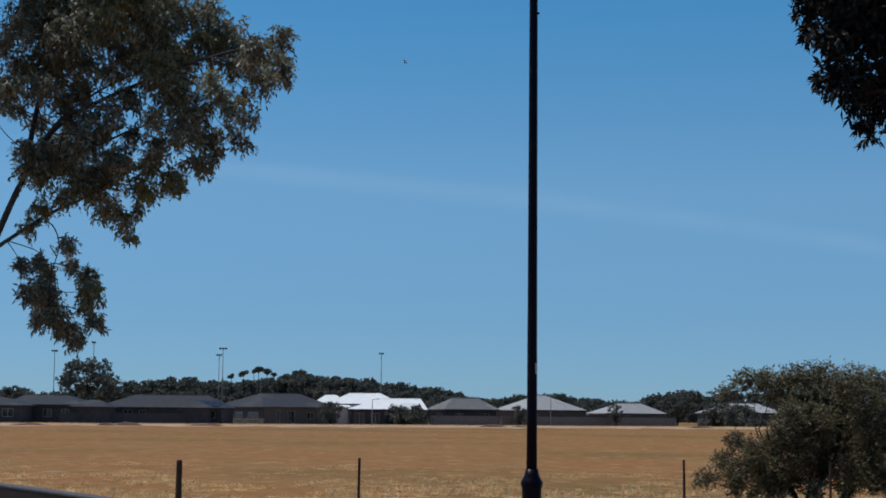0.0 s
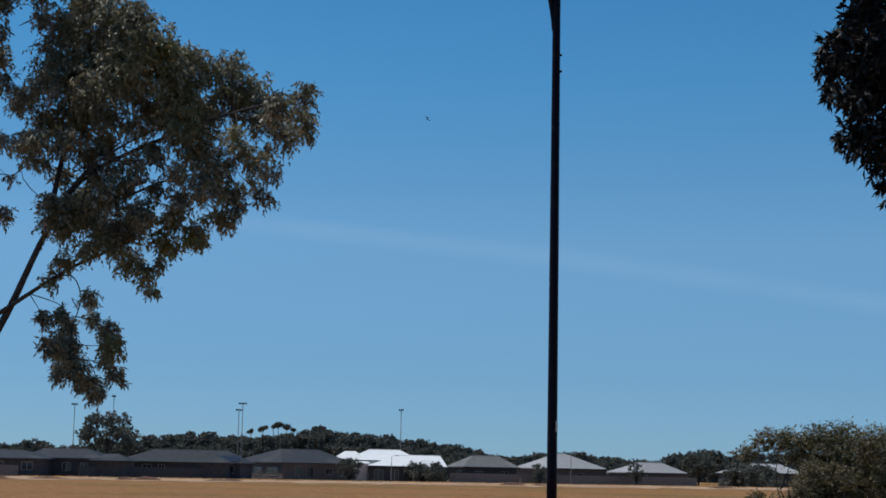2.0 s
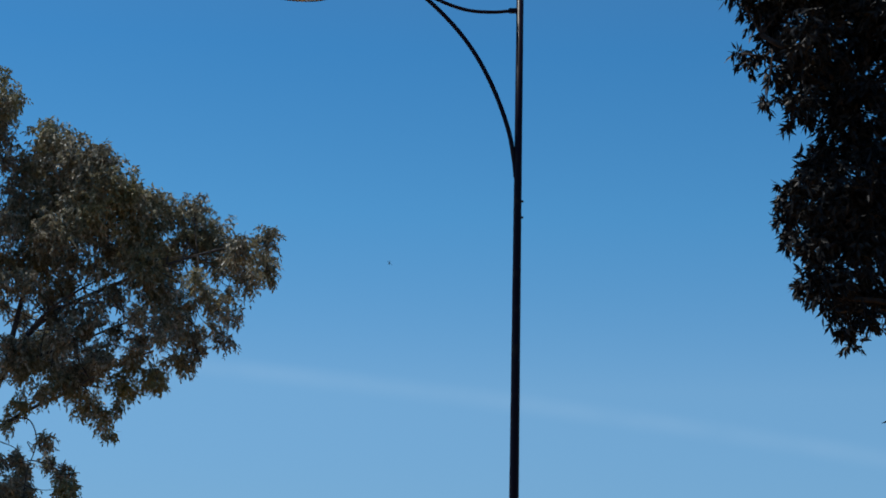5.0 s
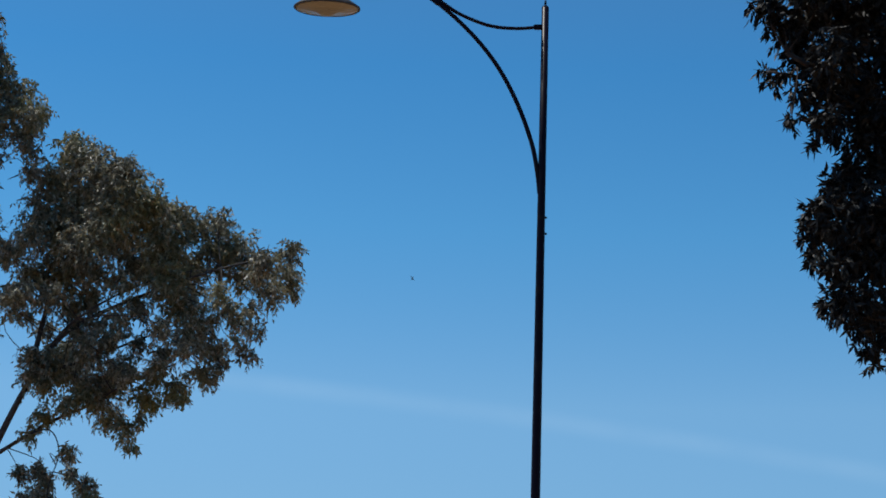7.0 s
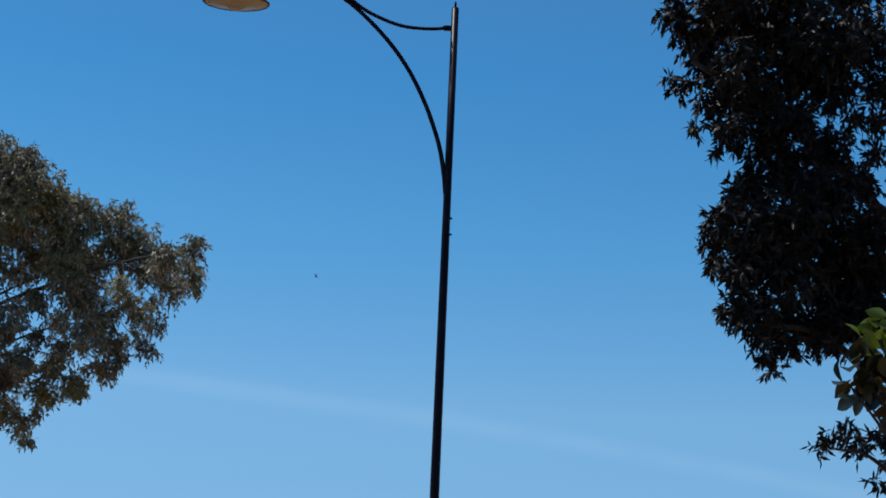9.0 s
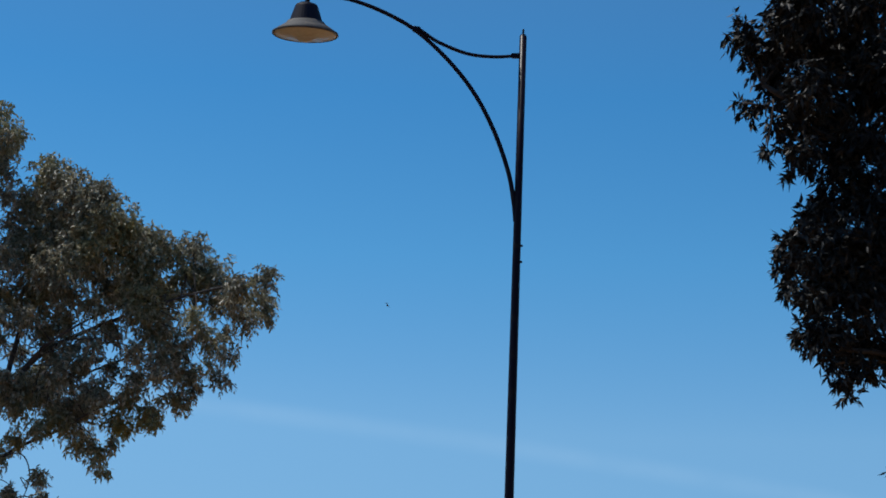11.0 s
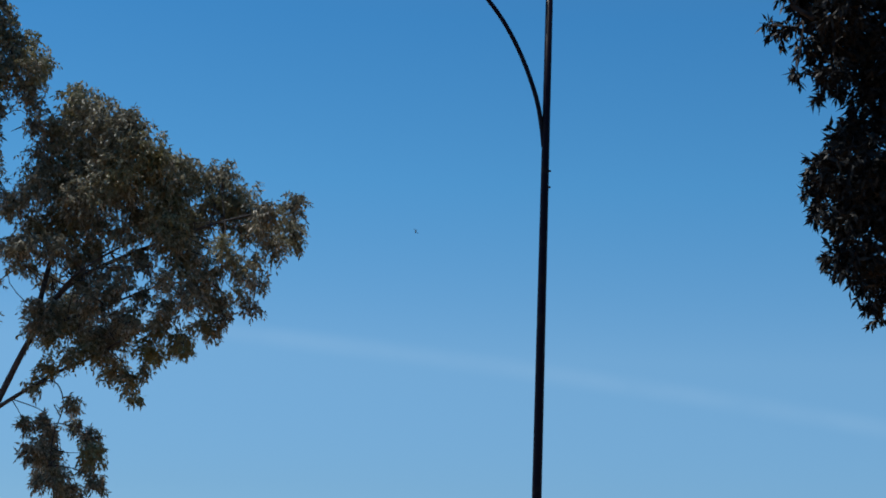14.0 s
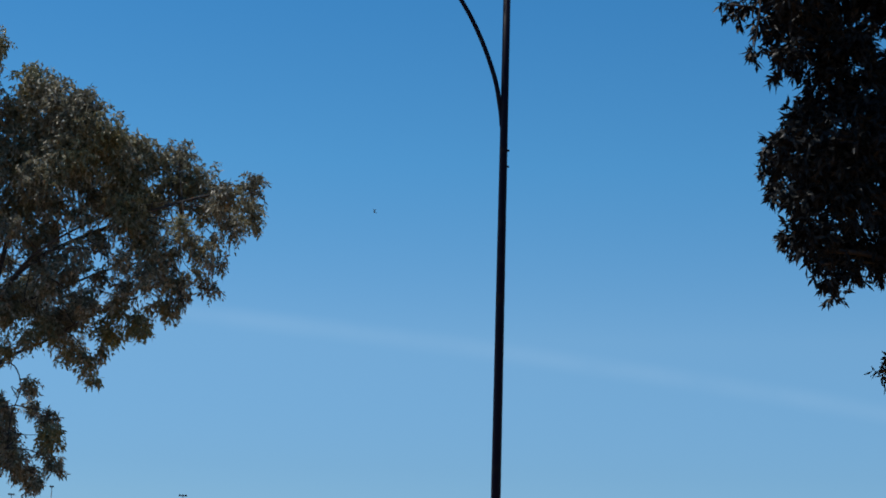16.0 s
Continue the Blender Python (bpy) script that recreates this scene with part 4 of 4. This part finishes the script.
# ---- far trees ----
def build_far_tree(name, x, y, h, w, label, seed, category="tree", base=0.0, trunk=0.35):
    rng = np.random.default_rng(seed)
    tree = group_of(name, label, category, (x, y, base), "trees beyond the field")
    v, f = tube([(0, 0, -0.2), (0.05 * w, 0, h * trunk), (0, 0, h * 0.7)], 0.03 * h, 0.01 * h, 8)
    masses = []
    for k in range(38):
        a, u = rng.uniform(0, 6.283), rng.uniform(0, 1) ** 0.5
        zz = h * (trunk + (0.92 - trunk) * rng.uniform(0, 1))
        prof = math.sin(math.pi * min(1, max(0.12, (zz / h - trunk * 0.7) / (1.05 - trunk * 0.7)))) ** 0.6
        if trunk < 0.1:
            zz = h * 0.85 * rng.uniform(0.05, 1)
            prof = math.sqrt(max(0.05, 1 - (zz / h) ** 2))
        masses.append((0.42 * w * u * math.cos(a) * prof, 0.42 * w * u * math.sin(a) * prof, zz, w * rng.uniform(0.08, 0.14)))
    for m in masses[:7]:
        tube([(0, 0, h * trunk * rng.uniform(0.6, 1)), (m[0] * 0.5, m[1] * 0.5, (m[2] + h * trunk) / 2), m[:3]], 0.012 * h, 0.004 * h, 5, v, f)
    solid("trunk", v, f, M_BARK_DARK, tree)
    b, d = tufts(masses, rng, 2600 / (w * w), 7, w * 0.04, 0.1, 0.7, 1.0)
    leaves("crown", b, d, w * 0.034, w * 0.026, M_WOODS, tree, rng=rng)
    return tree


build_far_tree("broad_tree", -63.2, 290.0, 11.3, 13.0, "broad dark eucalyptus rising behind the roofs", 31, "tree", 0.0, 0.22)
build_far_tree("round_tree", -75.5, 290.0, 6.6, 3.2, "small round dark tree behind the roofs", 32, "tree", 0.0, 0.35)
build_far_tree("small_tree", -16.7, 246.3, 3.7, 4.5, "small dark tree before a white house", 33, "tree", 0.0, 0.15)
build_far_tree("wide_shrub", -5.3, 255.2, 3.2, 8.2, "wide dark shrub before a verandah", 34, "shrub", 0.0, 0.02)
build_far_tree("garden_shrub", 13.0, 266.3, 3.7, 3.7, "dark garden shrub by a fence", 35, "shrub", 0.0, 0.05)
build_far_tree("thin_tree", 29.9, 277.4, 4.0, 3.3, "thin young tree by a fence", 36, "tree", 0.0, 0.25)
build_far_tree("dark_shrub", 52.4, 291.7, 4.2, 12.6, "low dark shrub on the field's edge", 37, "shrub", 0.0, 0.02)
build_far_tree("garden_tree", 48.0, 330.0, 7.0, 8.1, "spreading dark tree behind the houses", 38, "tree", 0.0, 0.35)
build_far_tree("broad_tree", 68.0, 440.0, 9.6, 7.0, "flat-crowned dark tree on the skyline", 46, "tree", 0.0, 0.55)


def build_umbrella_tree(x, y, top, wide, thick, tilt, seed):
    """A slender bare trunk under a small flat crown that stands clear of the woods."""
    rng = np.random.default_rng(seed)
    tree = group_of("umbrella_tree", "slender bare-trunked tree with a small flat dark crown", "tree", (x, y, 0), "slender trees on the rise")
    v, f = tube(smooth_line([(0, 0, -0.2), (0.1, 0, top * 0.5), (0, 0, top - thick * 0.4)], 5), 0.16, 0.07, 7)
    masses = []
    for k in range(9):
        u = rng.uniform(-0.5, 0.5)
        masses.append((u * wide, rng.uniform(-0.4, 0.4) * wide, top - thick * 0.5 + u * tilt + rng.uniform(-0.12, 0.12) * thick, thick * rng.uniform(0.3, 0.5)))
    for m in masses[:5]:
        tube([(0, 0, top - thick * 1.3), (m[0] * 0.6, m[1] * 0.6, m[2] - thick * 0.4), m[:3]], 0.06, 0.03, 5, v, f)
    solid("trunk", v, f, M_BARK_DARK, tree)
    b, d = tufts(masses, rng, 60, 7, 0.25, 0.0, 0.7, 1.0)
    leaves("crown", b, d, 0.42, 0.30, M_WOODS, tree, rng=rng)
    return tree


build_umbrella_tree(-53.4, 440, 13.1, 2.4, 1.2, 0.9, 51)
build_umbrella_tree(-56.6, 440, 12.2, 2.2, 0.9, 1.2, 52)
build_umbrella_tree(-49.3, 440, 14.4, 1.2, 1.5, 0.2, 53)
build_umbrella_tree(-47.0, 440, 13.8, 1.0, 1.5, 0.0, 54)
build_umbrella_tree(-45.0, 440, 12.6, 1.3, 0.7, -0.3, 55)
build_umbrella_tree(-50.6, 440, 13.4, 0.9, 0.8, 0.3, 56)


SKYLINE = (
    (-220, 7.5), (-127, 7.5), (-123, 9.0), (-117, 6.8), (-103, 8.1), (-93, 9.5), (-89, 10.5), (-85, 11.0), (-78, 11.4), (-75, 12.1),
    (-71, 12.0), (-70, 10.3), (-65, 11.5), (-60, 10.6), (-53, 11.8), (-47, 12.0), (-43, 14.0), (-41, 14.7), (-38, 13.4), (-33, 12.2),
    (-29, 12.7), (-24, 11.6), (-20, 12.0), (-19, 10.5), (-13, 10.9), (-11, 11.1), (-6, 9.8), (-1, 9.7), (3, 8.9), (7, 7.8),
    (12, 6.3), (16, 6.6), (23, 7.8), (33, 8.3), (39, 7.5), (50, 6.5), (59, 6.2), (61, 7.9), (64, 8.6), (67, 9.4),
    (71, 9.4), (73, 8.2), (78, 8.0), (83, 8.9), (110, 9.5), (170, 8.0),
)


def build_woods():
    """The far wooded skyline: rounded crowns of uneven height, one behind the other."""
    rng = np.random.default_rng(21)
    xs, zs = [q[0] for q in SKYLINE], [q[1] for q in SKYLINE]
    masses = []
    for y, lower, step in ((470, 0.0, 2.6), (455, 1.6, 3.2), (440, 3.4, 3.6)):
        x = -215.0
        while x < 165:
            r = rng.uniform(1.5, 2.9)
            top = float(np.interp(x, xs, zs)) - lower * rng.uniform(0.6, 1.4) - rng.uniform(0, 0.5)
            yy = y + rng.uniform(-7, 7)
            masses.append((x, yy, top - r * 0.55, r))
            for z in np.arange(top - r * 1.3, max(-0.5, top - 7), -2.0):
                masses.append((x + rng.uniform(-1, 1), yy, z, r * rng.uniform(0.8, 1.1)))
            x += step * rng.uniform(0.6, 1.3)
    b, w = tufts(masses, rng, 30, 7, 0.4, 0.0, 0.62, 1.0)
    return tagged(leaves("woods", b, w, 0.55, 0.42, M_WOODS, rng=rng), "dark wooded skyline beyond the houses", "woods", kind="stuff")


build_woods()


# ---- floodlight masts and thin poles ----
def build_mast(x, y, h, heads, bar, seed):
    mast = group_of("floodlight_mast", "tall thin galvanised sports-ground floodlight mast", "floodlight", (x, y, 0), "floodlight masts")
    v, f = lathe([(0.13, -6.0), (0.12, 0), (0.075, h)], 10)
    solid("pole", v, f, M_GALV, mast, smooth=True)
    part("crossbar", block((bar, 0.12, 0.12), (0, 0, h - 0.1), 0.03), M_GALV, mast)
    for k in range(heads):
        u = -bar / 2 + bar * (k + 0.5) / heads
        bm = block((bar / heads * 0.8, 0.4, 0.28), (u, -0.2, h + 0.1), 0.05)
        part("lamp_head", bm, M_FASCIA, mast)
    return mast


build_mast(-90.4, 380.0, 15.8, 3, 1.6, 1)
build_mast(-77.0, 360.0, 17.0, 2, 1.0, 2)
build_mast(-54.6, 400.0, 15.9, 3, 1.5, 3)
build_mast(-51.0, 380.0, 16.7, 3, 2.0, 4)
build_mast(-13.9, 380.0, 15.9, 3, 1.2, 5)


def build_thin_pole(x, y, h):
    pole = group_of("light_pole", "thin grey street-light pole before the houses", "light pole", (x, y, 0), "light poles by the houses")
    v, f = lathe([(0.09, -0.05), (0.08, 0.3), (0.045, h)], 10)
    solid("shaft", v, f, M_GALV, pole, smooth=True)
    v, f = tube(smooth_line([(0, 0, h - 0.05), (0.25, 0, h + 0.06), (0.7, 0, h + 0.1)], 4), 0.035, 0.03, 8)
    solid("outreach", v, f, M_GALV, pole, smooth=True)
    part("lamp_head", block((0.5, 0.2, 0.1), (0.85, 0, h + 0.1), 0.03), M_FASCIA, pole)
    return pole


build_thin_pole(17.8, 262.0, 5.2)
build_thin_pole(-10.2, 244.0, 3.9)


# ---- field fence, rail ----
def build_field_post(x, y, h, thick, lean, timber):
    post = group_of("fence_post", "weathered timber fence post in dry grass" if timber else "rusty steel star picket in dry grass",
                    "fence post", (x, y, 0), "field fence posts")
    post.rotation_euler = (0, radians(lean), 0)
    if timber:
        v, f = lathe([(thick * 0.55, -0.2), (thick * 0.52, 0.4), (thick * 0.48, h - 0.02), (thick * 0.38, h)], 12)
        solid("stake", v, f, M_TIMBER, post)
    else:
        bm = bmesh.new()
        for k in range(3):
            a = 2 * math.pi * k / 3
            block((thick, 0.006, h + 0.2), (math.cos(a) * thick / 2, math.sin(a) * thick / 2, h / 2 - 0.1), bm=bm, turn=a)
        part("picket", bm, M_RUST, post)
    return post


build_field_post(-3.59, 22.5, 0.96, 0.085, 0.3, True)
build_field_post(-1.16, 23.3, 0.99, 0.022, 0.6, False)
build_field_post(1.32, 24.2, 0.95, 0.022, 0.0, False)
build_field_post(3.74, 25.0, 0.96, 0.022, -0.4, False)
build_field_post(6.21, 26.0, 0.93, 0.022, 0.5, False)
build_field_post(-5.96, 21.8, 0.95, 0.022, 0.0, False)


def build_rail():
    """A dark stand-in rail on short posts, its cap coloured with the sky's sheen."""
    a, b = Vector((-4.3, 15.0, 0)), Vector((-0.9, 9.6, 0))
    rail = group_of("barrier_rail", "low black-painted rail with sky sheen coloured along its top edge", "barrier", a)
    run = b - a
    ang = math.atan2(run.y, run.x)
    mid = run / 2
    part("beam", block((run.length, 0.14, 0.26), (mid.x, mid.y, 0.825), 0.012, turn=ang), M_PAINT, rail)
    part("cap", block((run.length + 0.02, 0.16, 0.018), (mid.x, mid.y, 0.964), 0.008, turn=ang), M_RAILTOP, rail, "grey cap with the sky's sheen in its colour")
    for k in range(4):
        p = run * ((k + 0.3) / 3.6)
        part("post", block((0.1, 0.1, 0.75), (p.x, p.y, 0.36), 0.01, turn=ang), M_PAINT, rail)
    return rail


build_rail()


# ---- distant model aircraft ----
def build_aircraft():
    d, az, el = 140.0, radians(-1.4), radians(12.45)
    at = (d * math.sin(az), d * math.cos(az), 1.6 + d * math.tan(el))
    plane = group_of("model_aircraft", "tiny dark radio-controlled model aircraft in the sky", "model aircraft", at)
    v, f = tube([(0, -0.32, 0), (0, -0.1, 0.0), (0, 0.3, 0.02)], 0.06, 0.02, 10)
    solid("fuselage", v, f, M_PLASTIC, plane, smooth=True)
    part("wing", block((0.55, 0.15, 0.02), (0, -0.08, 0.05), 0.008), M_PLASTIC, plane)
    part("tailplane", block((0.22, 0.08, 0.015), (0, 0.27, 0.03), 0.005), M_PLASTIC, plane)
    part("fin", block((0.015, 0.09, 0.16), (0, 0.27, 0.10), 0.005), M_PLASTIC, plane)
    plane.rotation_euler = (radians(35), radians(40), radians(25))
    return plane


build_aircraft()


# ---- thin cloud streak ----
def build_streak():
    m = bpy.data.materials.new("thin_cloud")
    m.use_nodes = True
    n, l = m.node_tree.nodes, m.node_tree.links
    n.remove(n["Principled BSDF"])
    co = n.new("ShaderNodeTexCoord")
    sep = n.new("ShaderNodeSeparateXYZ")
    l.new(co.outputs["Generated"], sep.inputs[0])
    across = n.new("ShaderNodeMapRange")
    across.interpolation_type = "SMOOTHSTEP"
    wave = n.new("ShaderNodeMath")
    wave.operation = "PINGPONG"
    wave.inputs[1].default_value = 0.5
    at = n.new("ShaderNodeAttribute")
    at.attribute_name = "across"
    l.new(at.outputs["Fac"], wave.inputs[0])
    across.inputs[1].default_value, across.inputs[2].default_value = 0.02, 0.5
    l.new(wave.outputs[0], across.inputs[0])
    ns = n.new("ShaderNodeTexNoise")
    ns.inputs["Scale"].default_value, ns.inputs["Detail"].default_value = 0.006, 3
    l.new(co.outputs["Object"], ns.inputs["Vector"])
    amount = n.new("ShaderNodeMath")
    amount.operation = "MULTIPLY"
    l.new(across.outputs[0], amount.inputs[0])
    l.new(ns.outputs["Fac"], amount.inputs[1])
    scale = n.new("ShaderNodeMath")
    scale.operation = "MULTIPLY"
    scale.inputs[1].default_value = 0.25
    l.new(amount.outputs[0], scale.inputs[0])
    tr = n.new("ShaderNodeBsdfTransparent")
    em = n.new("ShaderNodeEmission")
    em.inputs["Color"].default_value = (0.34, 0.54, 0.76, 1)
    mix = n.new("ShaderNodeMixShader")
    l.new(scale.outputs[0], mix.inputs[0])
    l.new(tr.outputs[0], mix.inputs[1])
    l.new(em.outputs[0], mix.inputs[2])
    l.new(mix.outputs[0], n["Material Output"].inputs["Surface"])
    d, verts, faces, fac = 3600.0, [], [], []
    steps, rows = 60, 6
    for i in range(steps + 1):
        az = -15 + 34 * i / steps
        el = 8.15 - 0.09 * (az + 2) - 0.0024 * (az + 2) ** 2
        for j in range(rows + 1):
            e = radians(el + 1.15 * (j / rows - 0.5))
            verts.append((d * math.sin(radians(az)), d * math.cos(radians(az)), 1.6 + d * math.tan(e)))
            fac.append(j / rows)
    for i in range(steps):
        for j in range(rows):
            k = i * (rows + 1) + j
            faces.append((k, k + rows + 1, k + rows + 2, k + 1))
    ob = solid("cloud_streak", verts, faces, m)
    layer = ob.data.attributes.new("across", "FLOAT", "POINT")
    layer.data.foreach_set("value", fac)
    return tagged(ob, "faint thin white streak of high cloud", "cloud", kind="structure")


build_streak()


# ---- dry grass on the near edge of the field ----
def build_grass():
    rng = np.random.default_rng(2)
    n = 17000
    y = 20 + 34 * rng.uniform(0, 1, n) ** 1.7
    x = rng.uniform(-0.32, 0.36, n) * y
    keep = np.array([noise.noise((a * 0.45, b * 0.3, 3)) + 0.5 * noise.noise((a * 1.7, b * 1.1, 9)) for a, b in zip(x, y)]) > (y - 24) * 0.020 - 0.22
    x, y = x[keep], y[keep]
    high = np.clip(1.5 - (y - 22) * 0.05, 0.4, 1.5)
    bases, ways, sizes = [], [], []
    for k in range(10):
        bases.append(np.stack([x + rng.normal(0, 0.10, len(x)), y + rng.normal(0, 0.10, len(x)), np.full(len(x), 0.0)], 1))
        ways.append(np.stack([rng.normal(0, 0.9, len(x)), rng.normal(0, 0.9, len(x)), 0.15 + 0.35 * rng.uniform(0, 1, len(x))], 1))
        sizes.append(high)
    b, w = np.concatenate(bases), np.concatenate(ways)
    return tagged(leaves("dry_grass", b, w, 0.17 * np.concatenate(sizes), 0.022, M_STRAW, rng=rng), "tufts of dry straw-coloured grass", "grass", kind="stuff")


build_grass()


def build_rough_edge():
    """Uncut grass and heaped soil along the houses' fences."""
    rng = np.random.default_rng(4)
    n = 2600
    t = rng.uniform(0, 1, n)
    x, y = -66 + 130 * t, 205 + 88 * t + rng.normal(0, 2.2, n)
    bases, ways = [], []
    for k in range(6):
        bases.append(np.stack([x + rng.normal(0, 0.4, n), y + rng.normal(0, 0.4, n), np.full(n, -0.02)], 1))
        ways.append(np.stack([rng.normal(0, 0.6, n), rng.normal(0, 0.6, n), np.ones(n)], 1))
    tagged(leaves("rough_grass", np.concatenate(bases), np.concatenate(ways), 0.28, 0.12, M_STRAW, rng=rng),
           "strip of long bleached grass along the far fences", "grass", kind="stuff")


build_rough_edge()


def build_verge():
    """The bare bleached strip in front of the fences, with an uneven edge."""
    verts, faces = [], []
    n = 120
    for i in range(n + 1):
        t = i / n
        x, y = -85 + 170 * t, 190 + 112 * t
        a = 34 + 22 * noise.noise((i * 0.35, 0, 7)) + 8 * noise.noise((i * 1.1, 3, 7))
        b = 14 + 3 * noise.noise((i * 0.3, 4, 7))
        for s in range(5):
            verts.append((x, y - a + (a + b) * s / 4, 0.035 + 0.12 * (1 - abs(s - 2) / 2) * (0.5 + noise.noise((i * 0.5, s, 1)))))
    for i in range(n):
        for s in range(4):
            k = i * 5 + s
            faces.append((k, k + 5, k + 6, k + 1))
    return tagged(solid("verge", verts, faces, M_VERGE, smooth=True), "bleached bare strip of ground along the far fences", "verge", kind="structure")


build_verge()


def build_heap(x, y, w, h, seed):
    """A low heap of soil."""
    verts, faces, k = [], [], 14
    for j in range(7):
        for i in range(k):
            a, u = 2 * math.pi * i / k, j / 6
            r = 1 + 0.35 * noise.noise((math.cos(a) + seed, math.sin(a), u))
            verts.append((w / 2 * u * r * math.cos(a), w / 4 * u * r * math.sin(a), h * (1 - u * u) * (1 + 0.4 * noise.noise((i * 0.7, j, seed))) - 0.03))
    for j in range(6):
        for i in range(k):
            q = (i + 1) % k
            faces.append((j * k + i, j * k + q, (j + 1) * k + q, (j + 1) * k + i))
    heap = solid("soil_heap", verts, faces, M_SOIL, smooth=True)
    heap.location = (x, y, 0)
    heap.scale = (1.35, 1, 0.95)
    return tagged(heap, "low heap of reddish soil at the field's far edge", "soil heap", "soil heaps")


build_heap(-57.4, 176.0, 2.8, 0.30, 0)
build_heap(-54.7, 178.9, 4.8, 0.40, 1)
build_heap(-52.0, 181.9, 2.9, 0.50, 2)
build_heap(-46.9, 187.1, 4.5, 0.30, 3)
build_heap(-39.8, 194.0, 2.0, 0.40, 4)
build_heap(-37.6, 196.1, 3.1, 0.50, 5)
build_heap(-29.6, 203.1, 4.2, 0.30, 6)
build_heap(-28.4, 204.1, 2.7, 0.40, 7)
build_heap(7.4, 231.2, 3.5, 0.50, 8)
build_heap(11.3, 233.8, 3.0, 0.30, 9)
build_heap(40.4, 252.2, 3.8, 0.40, 10)
